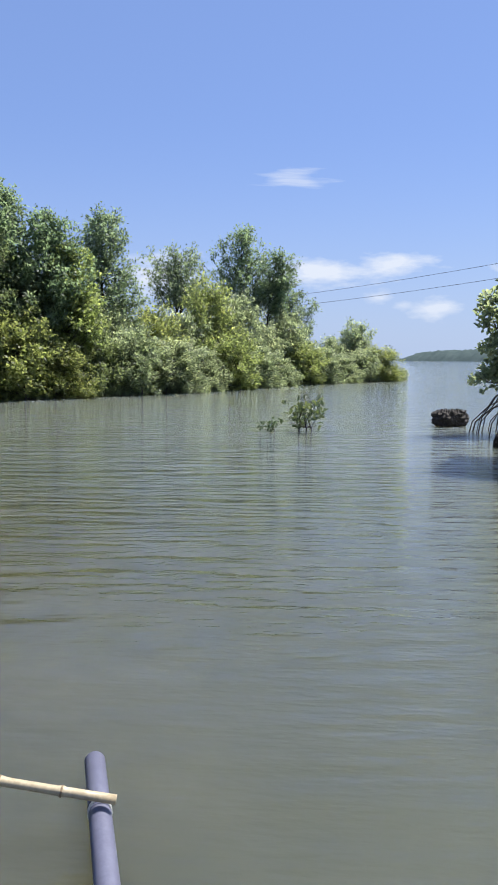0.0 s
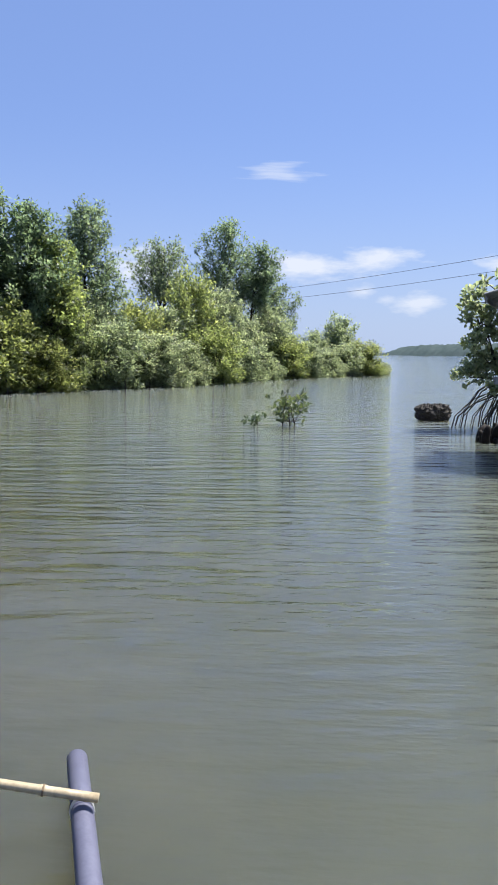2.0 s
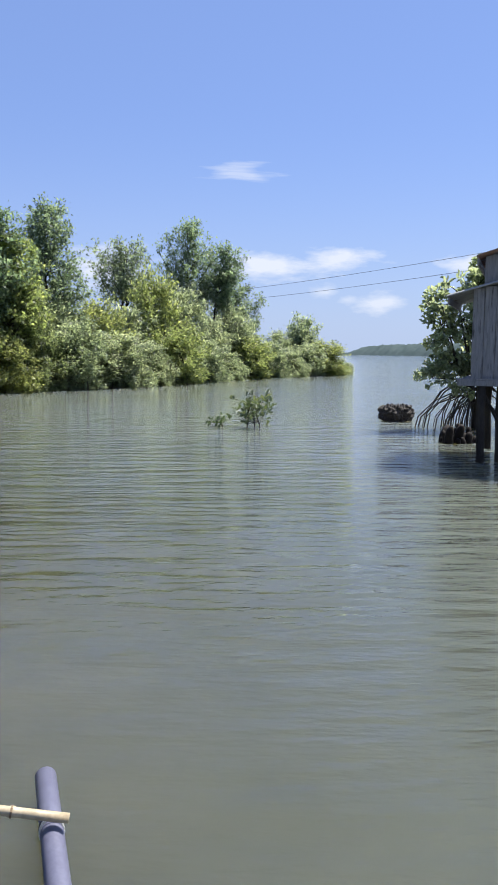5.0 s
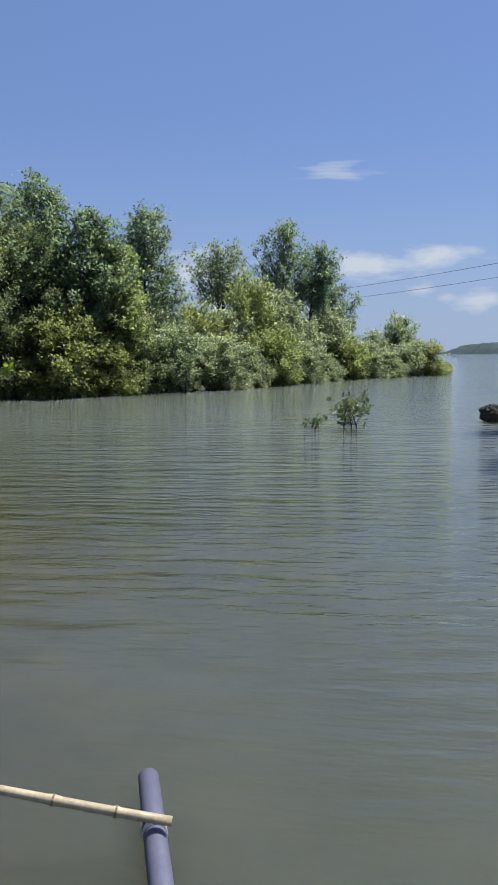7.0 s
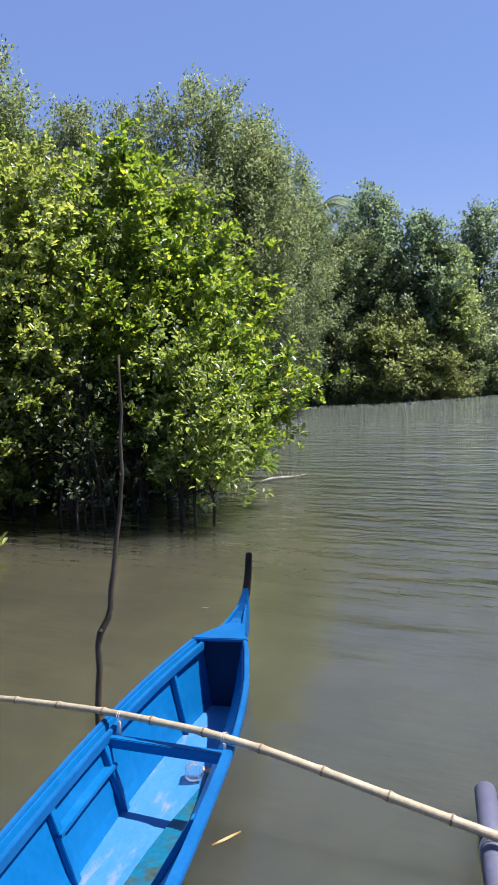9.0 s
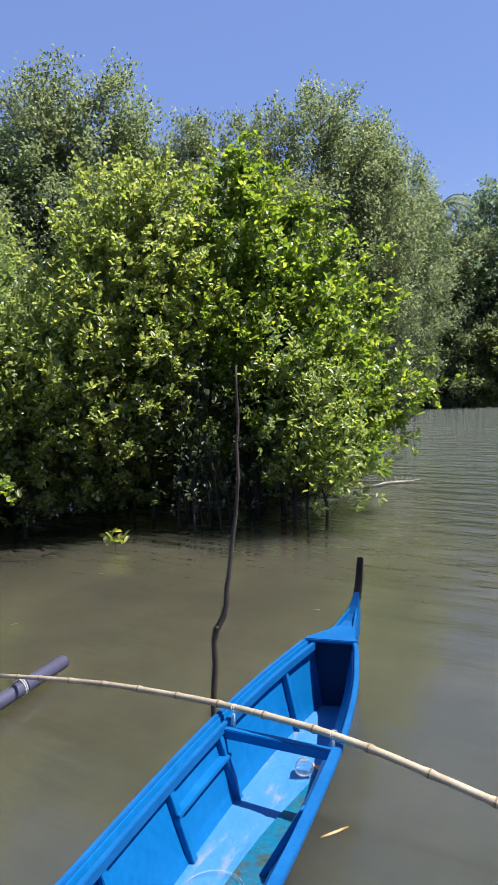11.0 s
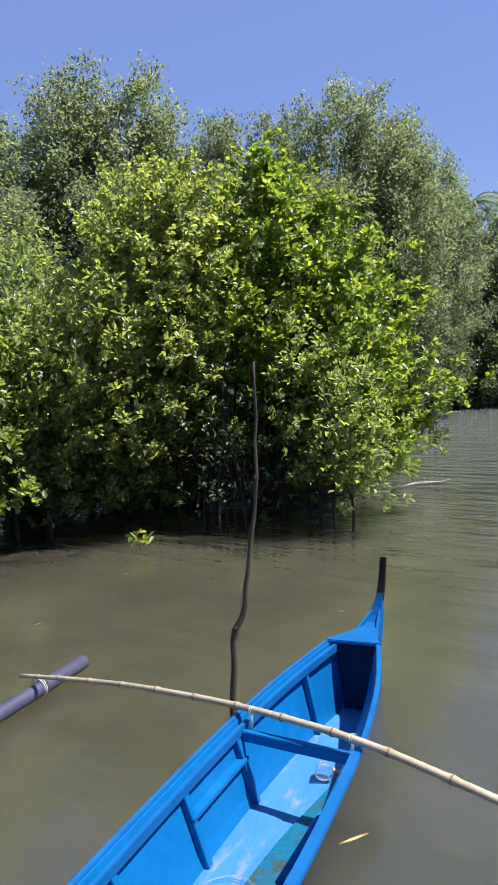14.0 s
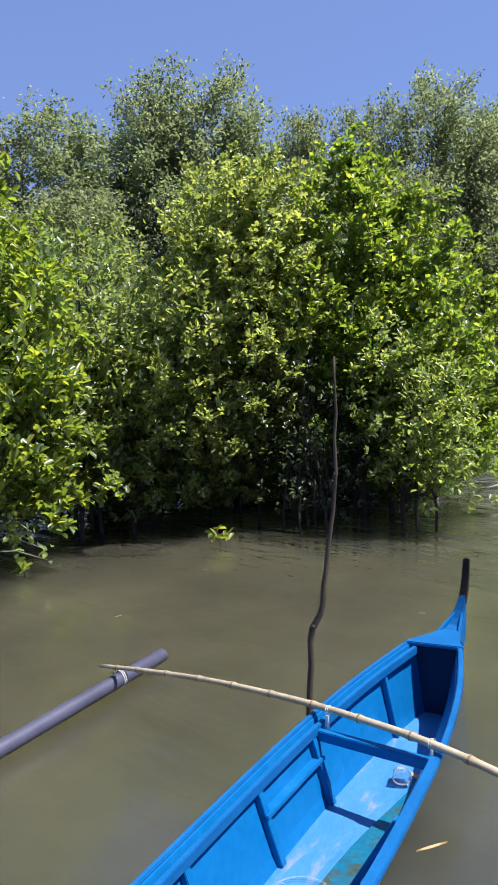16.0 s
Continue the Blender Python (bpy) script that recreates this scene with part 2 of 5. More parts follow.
M_LEAF_SHORE = leaf_material("hazed_shore_leaf", [(0, (0.123, 0.149, 0.101)), (0.5, (0.189, 0.220, 0.152)), (0.9, (0.264, 0.295, 0.204)), (1, (0.341, 0.363, 0.264))], (1.95, 1.95, 1.4), 0.42, 0.66, 0.7)
M_LEAF_HAZE = leaf_material("hazed_tree_leaf", [(0, (0.090, 0.118, 0.082)), (0.6, (0.138, 0.168, 0.118)), (1, (0.200, 0.230, 0.165))], (1.95, 2.0, 1.45), 0.5, 0.64, 0.4)
M_LEAF_HAZEL = leaf_material("hazed_olive_leaf", [(0, (0.108, 0.132, 0.067)), (0.5, (0.167, 0.197, 0.099)), (0.9, (0.243, 0.270, 0.140)), (1, (0.324, 0.335, 0.178))], (1.95, 1.95, 1.1), 0.42, 0.64, 0.7)
M_BLUE = surface("blue_boat_paint", (0.004, 0.108, 0.305), (0.006, 0.13, 0.355), 0.4, 3, 30, 0.12, 0.002, stain=(0.02, 0.16, 0.42), stain_scale=5, stain_at=(0.6, 0.85), spec=0.3)
M_BLUE_EDGE = surface("worn_blue_edge_paint", (0.004, 0.085, 0.25), (0.009, 0.115, 0.32), 0.45, 6, 60, 0.2, 0.002, stain=(0.05, 0.09, 0.17), stain_scale=14, stain_at=(0.66, 0.76), spec=0.25)
M_WET = surface("wet_dark_debris", (0.012, 0.011, 0.007), (0.032, 0.028, 0.017), 0.6, 9, 40, 0.8, 0.02, spec=0.15)
# boat blue darkened to carry the shade under the foredeck
M_BOW_SHADE = surface("blue_paint_in_bow_shade", (0.002, 0.014, 0.05), (0.004, 0.022, 0.07), 0.6, 6, 60, 0.2, 0.002, spec=0.2)
M_FLOOR = surface("scuffed_blue_floor_paint", (0.032, 0.165, 0.37), (0.06, 0.2, 0.42), 0.5, 4, 40, 0.2, 0.002, (2.2, 0.7, 1), stain=(0.27, 0.255, 0.21), stain_scale=7, stain_at=(0.55, 0.8), spec=0.3)
M_BILGE = surface("green_bilge_water", (0.006, 0.10, 0.20), (0.012, 0.145, 0.22), 0.15, 5, 40, 0.1, 0.002, stain=(0.05, 0.055, 0.024), stain_scale=9, stain_at=(0.47, 0.66))
M_HORN = surface("dark_weathered_wood", (0.008, 0.0065, 0.006), (0.024, 0.018, 0.015), 0.8, 12, 80, 0.5, 0.004, (1, 1, 0.3), spec=0.2)
M_PIPE = surface("grey_violet_plastic_pipe", (0.085, 0.083, 0.128), (0.125, 0.127, 0.18), 0.55, 5, 80, 0.1, 0.001, stain=(0.08, 0.08, 0.095), stain_scale=9, stain_at=(0.6, 0.8))
M_PIPE_DARK = surface("dark_violet_plastic_pipe", (0.05, 0.048, 0.082), (0.075, 0.073, 0.115), 0.5, 5, 80, 0.1, 0.001, stain=(0.045, 0.045, 0.06), stain_scale=9, stain_at=(0.6, 0.8))
M_BAMBOO = surface("dry_bamboo", (0.31, 0.235, 0.14), (0.53, 0.44, 0.29), 0.45, 9, 60, 0.2, 0.002, stain=(0.16, 0.1, 0.05), stain_scale=12, stain_at=(0.6, 0.75))
M_NODE = surface("bamboo_node", (0.14, 0.09, 0.045), (0.26, 0.18, 0.1), 0.6, 30, 90, 0.3, 0.002)
M_CORD = surface("white_cord", (0.5, 0.48, 0.42), (0.75, 0.73, 0.68), 0.8, 30, 120, 0.5, 0.003)
M_TAPE = surface("dark_lashing", (0.03, 0.03, 0.04), (0.07, 0.07, 0.09), 0.5, 30, 120, 0.4, 0.002)
M_PLANK = surface("weathered_grey_plank", (0.16, 0.15, 0.145), (0.3, 0.28, 0.265), 0.85, 5, 50, 0.5, 0.004, (6, 6, 0.7), stain=(0.05, 0.045, 0.04), stain_scale=4)
M_RUST = surface("rusty_corrugated_iron", (0.20, 0.09, 0.055), (0.36, 0.22, 0.16), 0.7, 5, 50, 0.3, 0.003, stain=(0.30, 0.28, 0.27), stain_scale=3)
M_TIN = surface("dull_grey_roof_sheet", (0.20, 0.2, 0.2), (0.33, 0.33, 0.33), 0.6, 5, 40, 0.2, 0.003, stain=(0.12, 0.08, 0.06), stain_scale=3)
M_OYSTER = surface("oyster_crust", (0.018, 0.014, 0.012), (0.07, 0.055, 0.045), 0.8, 10, 40, 0.9, 0.03)
M_WIRE = surface("black_cable", (0.02, 0.02, 0.02), (0.04, 0.04, 0.04), 0.6)
M_DRIFT = surface("bleached_driftwood", (0.22, 0.19, 0.15), (0.45, 0.41, 0.34), 0.8, 10, 60, 0.5, 0.005)
# haze over the bay is mixed into this bluish base colour
M_HILL = surface("hazy_wooded_hill", (0.045, 0.066, 0.066), (0.07, 0.092, 0.09), 1.0, 0.12, 0.6, 0.05, 0.3, spec=0.05)
M_YELLOW = surface("yellow_dead_leaf", (0.36, 0.2, 0.05), (0.5, 0.33, 0.09), 0.5, 30)
M_CLEAR = glass_like("clear_plastic", (0.85, 0.92, 0.97), 0.12, 0.15)
M_ORANGE = surface("faded_orange_scrap", (0.45, 0.22, 0.12), (0.6, 0.35, 0.2), 0.6, 30)


# ---- building helpers ----
class Soup:
    """Vertices and faces that become one mesh."""

    def __init__(self):
        self.v, self.f = [], []

    def tube(self, points, radii, sides=7, cap=True):
        pts = [Vector(p) for p in points]
        base = len(self.v)
        side = None
        for i, p in enumerate(pts):
            d = (pts[min(i + 1, len(pts) - 1)] - pts[max(i - 1, 0)]).normalized()
            side = d.orthogonal() if side is None else (side - d * side.dot(d))
            side.normalize()
            up = d.cross(side)
            for k in range(sides):
                a = 2 * math.pi * k / sides
                self.v.append(p + (side * math.cos(a) + up * math.sin(a)) * radii[i])
        for i in range(len(pts) - 1):
            for k in range(sides):
                a, b = base + i * sides + k, base + i * sides + (k + 1) % sides
                self.f.append((a, b, b + sides, a + sides))
        if cap:
            self.f.append(tuple(base + k for k in reversed(range(sides))))
            self.f.append(tuple(base + (len(pts) - 1) * sides + k for k in range(sides)))
        return self

    def block(self, corners):
        """Eight corners: four below, four above, both the same way round."""
        b = len(self.v)
        self.v += [Vector(c) for c in corners]
        self.f += [tuple(b + i for i in q) for q in ((3, 2, 1, 0), (4, 5, 6, 7), (0, 1, 5, 4), (1, 2, 6, 5), (2, 3, 7, 6), (3, 0, 4, 7))]
        return self

    def box(self, x0, y0, z0, x1, y1, z1):
        return self.block([(x0, y0, z0), (x1, y0, z0), (x1, y1, z0), (x0, y1, z0), (x0, y0, z1), (x1, y0, z1), (x1, y1, z1), (x0, y1, z1)])

    def mesh(self, name, smooth=False):
        me = bpy.data.meshes.new(name)
        me.from_pydata([tuple(v) for v in self.v], [], self.f)
        me.update()
        if smooth:
            me.shade_smooth()
        return me


def part(name, geometry, material, parent=None, label="", smooth=False, bevel=0.0):
    """One mesh object, under a thing or on its own."""
    me = geometry.mesh(name, smooth) if isinstance(geometry, Soup) else geometry
    if bevel:
        bm = bmesh.new()
        bm.from_mesh(me)
        bmesh.ops.remove_doubles(bm, verts=bm.verts, dist=0.0002)
        bmesh.ops.recalc_face_normals(bm, faces=bm.faces)
        edges = [e for e in bm.edges if len(e.link_faces) == 2 and e.calc_face_angle(0) > 0.6]
        bmesh.ops.bevel(bm, geom=edges, offset=bevel, segments=2, affect="EDGES", clamp_overlap=True)
        bm.to_mesh(me)
        bm.free()
    if not me.materials:
        me.materials.append(material)
    ob = new(name, me)
    if parent:
        ob.parent = parent
    if label:
        ob["label"] = label
    return ob


def thing(name, label, category, group="", kind="", at=None):
    ob = new(name)
    if at is not None:
        ob.matrix_basis = at
    return tagged(ob, label, category, group, kind)


# ---- plants ----
def leaves_mesh(name, centres, axes, rng, per=6, length=0.1, width=0.045, spread=1.0, broad=True):
    """Rosettes of leaves at twig ends, each leaf an island of its own: folded and oval, folded and pointed (False), or single blades (None)."""
    n = len(centres) * per
    c, a = np.repeat(centres, per, 0), np.repeat(axes, per, 0)
    r = rng.normal(size=(n, 3))
    d = a * 0.55 + r / np.linalg.norm(r, axis=1, keepdims=True) * spread
    d /= np.linalg.norm(d, axis=1, keepdims=True)
    up = np.array([0, 0, 1.0]) + rng.normal(size=(n, 3)) * 0.45
    s = np.cross(d, up)
    s /= np.linalg.norm(s, axis=1, keepdims=True) + 1e-9
    nrm = np.cross(s, d)
    ln = length * rng.uniform(0.65, 1.25, (n, 1))
    wd = width * rng.uniform(0.7, 1.2, (n, 1))
    b = c + d * 0.02 * rng.uniform(0, 1, (n, 1)) + rng.normal(size=(n, 3)) * length * 0.25
    lift = nrm * wd * 0.28
    if broad:
        pts = np.stack([b, b + d * ln * 0.35 + s * wd * 0.42 + lift, b + d * ln * 0.75 + s * wd * 0.5 + lift, b + d * ln - nrm * ln * 0.08,
                        b + d * ln * 0.75 - s * wd * 0.5 + lift, b + d * ln * 0.35 - s * wd * 0.42 + lift], 1)
        k = np.arange(n)[:, None] * 6
        quads = np.concatenate([k + np.array([[0, 1, 2, 3]]), k + np.array([[0, 3, 4, 5]])], 0)
    elif broad is None:
        pts = np.stack([b - s * wd * 0.3, b + d * ln * 0.55 + s * wd * 0.6, b + d * ln - s * wd * 0.15], 1)
        quads = np.arange(n)[:, None] * 3 + np.array([[0, 1, 2]])
    else:
        pts = np.stack([b, b + d * ln * 0.55 + s * wd * 0.5 + lift, b + d * ln, b + d * ln * 0.55 - s * wd * 0.5 + lift], 1)
        k = np.arange(n)[:, None] * 4
        quads = k + np.array([[0, 1, 2, 3]])
    v, corners = pts.reshape(-1, 3), quads.shape[1]
    me = bpy.data.meshes.new(name)
    me.vertices.add(len(v))
    me.vertices.foreach_set("co", v.astype(np.float32).ravel())
    me.loops.add(len(quads) * corners)
    me.loops.foreach_set("vertex_index", quads.astype(np.int32).ravel())
    me.polygons.add(len(quads))
    me.polygons.foreach_set("loop_start", np.arange(0, len(quads) * corners, corners, dtype=np.int32))
    me.update(calc_edges=True)
    return me


def crown_points(lumps, count, rng, shell=0.5, rough=0.3):
    """Twig ends in and on uneven lumps: (x, y, z, rx, ry, rz) each."""
    area = np.array([(l[3] * l[4] + l[4] * l[5] + l[3] * l[5]) for l in lumps])
    share = np.maximum(1, (count * area / area.sum()).astype(int))
    cs, ax = [], []
    for l, k in zip(lumps, share):
        m = max(5, int(k / 14))
        t = rng.normal(size=(m, 3))
        t /= np.linalg.norm(t, axis=1, keepdims=True)
        d = t[rng.integers(0, m, k)] + rng.normal(size=(k, 3)) * 0.24
        d[: k // 5] = rng.normal(size=(k // 5, 3))
        d /= np.linalg.norm(d, axis=1, keepdims=True)
        off = rng.uniform(0, 99)
        wob = np.array([noise.noise(Vector(q * 2.3) + Vector((off, 0, 0))) + 0.6 * noise.noise(Vector(q * 5.5) + Vector((0, off, 0))) for q in d])
        rad = (shell + (1 - shell) * rng.uniform(0, 1, k) ** 0.6) * (1 + rough * wob)
        cs.append(np.array(l[:3]) + d * np.array(l[3:6]) * rad[:, None])
        ax.append(d * 0.7 + np.array([0, 0, 0.55]))
    c, a = np.concatenate(cs), np.concatenate(ax)
    return c, a / np.linalg.norm(a, axis=1, keepdims=True)


def limbs(soup, root, lumps, clusters, rng, thick, twigs=60, twig=0.006):
    """Limbs from the trunk to each lump and twigs to some of the leaf ends."""
    for l in lumps:
        a, b = Vector(root), Vector(l[:3])
        mid = a.lerp(b, 0.5) + Vector(rng.normal(size=3)) * (b - a).length * 0.08
        mid.z = a.z + (b.z - a.z) * 0.4
        q = a.lerp(mid, 0.5) + Vector(rng.normal(size=3)) * 0.03
        soup.tube([a, q, mid, b], [thick, thick * 0.8, thick * 0.6, thick * 0.3], 5, False)
    if len(clusters):
        centres = np.array([l[:3] for l in lumps])
        for i in rng.choice(len(clusters), min(twigs, len(clusters)), replace=False):
            e = Vector(clusters[i])
            l = Vector(centres[np.argmin(((centres - clusters[i]) ** 2).sum(1))])
            m = l.lerp(e, 0.5) + Vector(rng.normal(size=3)) * (e - l).length * 0.1
            soup.tube([l, m, e], [twig * 2, twig * 1.4, twig * 0.6], 4, False)


def plant(name, lumps, count, seed, leaf, bark, per=6, length=0.1, width=0.045, trunks=((0, 0),), height=3.0, thick=0.06, broad=True, twigs=60, twig=0.006, shell=0.5, rough=0.3, roots=0, fork=0.45, low=0.0):
    rng = np.random.default_rng(seed)
    ob = new(name)
    cs, ax = crown_points(lumps, count, rng, shell, rough)
    keep = cs[:, 2] > low
    cs, ax = cs[keep], ax[keep]
    part("crown", leaves_mesh("crown", cs, ax, rng, per, length, width, 1.0, broad), leaf, ob)
    wood, br = Soup(), Soup()
    for i, (x, y) in enumerate(trunks):
        top = Vector((x * 0.6 + rng.normal() * 0.1, y * 0.6 + rng.normal() * 0.1, height * fork))
        wood.tube([(x, y, -0.6), (x * 0.95, y * 0.95, height * 0.12), (x * 0.75 + rng.normal() * 0.05, y * 0.75 + rng.normal() * 0.05, height * fork * 0.6), top], [thick * 1.25, thick, thick * 0.85, thick * 0.7], 8)
        mine = [l for k, l in enumerate(lumps) if k % len(trunks) == i]
        limbs(br, top, mine, cs, rng, thick * 0.5, twigs // len(trunks), twig)
        for _ in range(roots):
            a = rng.uniform(0, 2 * math.pi)
            s, h = rng.uniform(0.35, 0.8), rng.uniform(0.25, 0.8)
            dx, dy = math.cos(a), math.sin(a)
            wood.tube([(x, y, h), (x + dx * s * 0.4, y + dy * s * 0.4, h * 0.9), (x + dx * s * 0.85, y + dy * s * 0.85, h * 0.35), (x + dx * s, y + dy * s, -0.5)], [thick * 0.3, thick * 0.28, thick * 0.24, thick * 0.22], 5, False)
    n = len(wood.v)
    wood.v += br.v
    wood.f += [tuple(i + n for i in f) for f in br.f]
    part("trunk", wood, bark, ob, smooth=True)
    return ob


def dome(rng, n, radius, height, bottom=0.15, lump=0.45):
    """Lumps that fill a bushy dome down to near the ground."""
    out = []
    for _ in range(n):
        z = rng.uniform(bottom, 1.0)
        w = math.sqrt(max(0.04, 1 - (max(0, z - 0.12) / 0.9) ** 2))
        a, r = rng.uniform(0, 2 * math.pi), radius * w * math.sqrt(rng.uniform(0.05, 1)) * 0.75
        s = lump * radius * rng.uniform(0.75, 1.25)
        out.append((math.cos(a) * r, math.sin(a) * r, z * height * 0.88, s, s, s * 0.8))
    return out


def grow(name, seed, leaf, bark, height, crown, stems, limb_count=80, sprays=6, tufts=3, per=7, length=0.1, width=0.05, broad=True, spray=0.5, rise=0.7, thick=0.06, jitter=0.06, up=0.5, lumpy=0.25, foot=0.12, roots=0, twigs=1.0, wild=0.55):
    """A branching plant. crown: (height, axis x, axis y, radius) from low to high, in metres; limbs climb from the stems to that outline,
    sprays stand on the outer part of each limb, and leaf tufts sit along the sprays."""
    rng = np.random.default_rng(seed)
    ob = new(name)
    cr = np.array(crown, float)

    def outline(z):
        return np.array([np.interp(z, cr[:, 0], cr[:, k]) for k in (1, 2, 3)])

    wood = Soup()
    lines = []
    top = cr[-1]
    for x, y in stems:
        e = outline(height * 0.7) * rng.uniform(0.5, 1.0)
        line = [Vector((x, y, -0.6)), Vector((x * 0.98 + rng.normal() * 0.02, y * 0.98 + rng.normal() * 0.02, height * 0.1)),
                Vector((x + (e[0] - x) * 0.35 + rng.normal() * 0.05, y + (e[1] - y) * 0.35 + rng.normal() * 0.05, height * 0.36)),
                Vector((x + (e[0] - x) * 0.75 + rng.normal() * 0.07, y + (e[1] - y) * 0.75 + rng.normal() * 0.07, height * 0.66)),
                Vector((x + (top[1] - x) * 0.9, y + (top[2] - y) * 0.9, height * 0.93))]
        lines.append(line)
        wood.tube(line, [thick * 1.2, thick, thick * 0.75, thick * 0.45, thick * 0.12], 7)
        for _ in range(roots):
            a, s, h = rng.uniform(0, 2 * math.pi), rng.uniform(0.3, 0.75), rng.uniform(0.25, 0.7)
            dx, dy = math.cos(a), math.sin(a)
            wood.tube([(x, y, h), (x + dx * s * 0.4, y + dy * s * 0.4, h * 0.9), (x + dx * s * 0.85, y + dy * s * 0.85, h * 0.35), (x + dx * s, y + dy * s, -0.5)], [thick * 0.3, thick * 0.28, thick * 0.24, thick * 0.22], 5, False)
    zs = np.linspace(cr[0, 0], cr[-1, 0], 60)
    w = np.array([outline(z)[2] + 0.12 for z in zs])
    cs, ax = [], []
    for i in range(limb_count):
        z = float(np.interp((i + rng.uniform(0, 1)) / limb_count, np.cumsum(w) / w.sum(), zs))
        cx, cy, r = outline(z)
        a = i * 2.39996 + rng.uniform(-0.4, 0.4)
        wob = 1 + lumpy * (noise.noise(Vector((math.cos(a) * 1.6 + seed, math.sin(a) * 1.6, z * 1.1))) + 0.7 * noise.noise(Vector((math.cos(a) * 4, seed, math.sin(a) * 4 + z * 2.6))))
        reach = r * wob * (rng.uniform(0.62, 1.0) if i % 4 else rng.uniform(0.2, 0.6))
        end = Vector((cx + math.cos(a) * reach, cy + math.sin(a) * reach, z))
        line = lines[i % len(lines)]
        z0 = max(height * foot, z - rise * (reach + 0.25) - 0.1)
        k = max(1, max(j for j in range(len(line) - 1) if line[j].z <= z0))
        f = (z0 - line[k].z) / max(1e-3, line[k + 1].z - line[k].z)
        root = line[k].lerp(line[k + 1], min(1, max(0, f)))
        q = root.lerp(end, 0.5)
        q.z = root.z + (end.z - root.z) * rng.uniform(0.3, 0.5)
        q += Vector(rng.normal(size=3)) * reach * 0.06
        t0 = thick * (0.42 - 0.22 * z / height)
        wood.tube([root, root.lerp(q, 0.6), q, q.lerp(end, 0.55), end], [t0, t0 * 0.85, t0 * 0.65, t0 * 0.45, t0 * 0.2], 4, False)
        for j in range(sprays):
            g = 0.42 + 0.58 * (j + rng.uniform(0, 1)) / sprays
            p = root.lerp(q, g * 2) if g < 0.5 else q.lerp(end, g * 2 - 1)
            d = (end - q).normalized() * 0.7 + Vector(rng.normal(size=3)) * wild + Vector((0, 0, up))
            d.normalize()
            ln = spray * rng.uniform(0.5, 1.25)
            if rng.uniform() < twigs:
                wood.tube([p, p + d * ln * 0.5, p + d * ln], [t0 * 0.28, t0 * 0.2, t0 * 0.08], 3, False)
            f = rng.uniform(0.15, 1.0, (tufts, 1)) ** 0.7
            f[0] = 1.0
            cs.append(np.array(p)[None] + np.array(d)[None] * ln * f + rng.normal(size=(tufts, 3)) * jitter)
            ax.append(np.repeat(np.array(d)[None] + np.array([[0, 0, 0.35]]), tufts, 0))
    c, a = np.concatenate(cs), np.concatenate(ax)
    keep = c[:, 2] > cr[0, 0] - 0.25
    c, a = c[keep], a[keep] / np.linalg.norm(a[keep], axis=1, keepdims=True)
    part("crown", leaves_mesh("crown", c, a, rng, per, length, width, 0.8, broad), leaf, ob)
    part("trunk", wood, bark, ob, smooth=True)
    return ob


def place(x, y, turn=0.0, scale=1.0, tall=None):
    return Matrix.LocRotScale((x, y, 0), Euler((0, 0, turn)), (scale, scale, tall or scale))


# ---- the lines of the boat, which the water also follows ----
HULL_AT = pose(-1.262, 3.155, 0, 0, 0, 17.2)
STATIONS = [(-4.2, 0.04, 0.55), (-3.6, 0.2, 0.42), (-2.8, 0.31, 0.33), (-2.0, 0.345, 0.30), (-1.0, 0.356, 0.29), (-0.5, 0.35, 0.293), (0.0, 0.33, 0.30), (0.5, 0.275, 0.32), (0.9, 0.195, 0.345), (1.08, 0.146, 0.36), (1.27, 0.056, 0.392), (1.36, 0.02, 0.50)]


def along(u):
    """Half beam and sheer height at u metres ahead of the front beam, as a smooth curve."""
    k = max(i for i in range(len(STATIONS) - 1) if STATIONS[i][0] <= max(u, STATIONS[0][0]))
    p0, p1, p2, p3 = (STATIONS[min(max(k + o, 0), len(STATIONS) - 1)] for o in (-1, 0, 1, 2))
    w = p2[0] - p1[0]
    f = min(1.0, max(0.0, (u - p1[0]) / w))
    out = []
    for c in (1, 2):
        m1 = (p2[c] - p0[c]) / (p2[0] - p0[0]) * w
        m2 = (p3[c] - p1[c]) / (p3[0] - p1[0]) * w
        out.append((2 * f ** 3 - 3 * f * f + 1) * p1[c] + (f ** 3 - 2 * f * f + f) * m1 + (3 * f * f - 2 * f ** 3) * p2[c] + (f ** 3 - f * f) * m2)
    return max(0.012, out[0]), out[1]


def sway(u):
    """The stem leans to one side towards its tip."""
    return float(np.interp(u, [1.1, 1.27, 1.31, 1.335, 1.355, 1.37, 1.42], [0.0, 0.045, 0.055, 0.068, 0.082, 0.095, 0.115]))


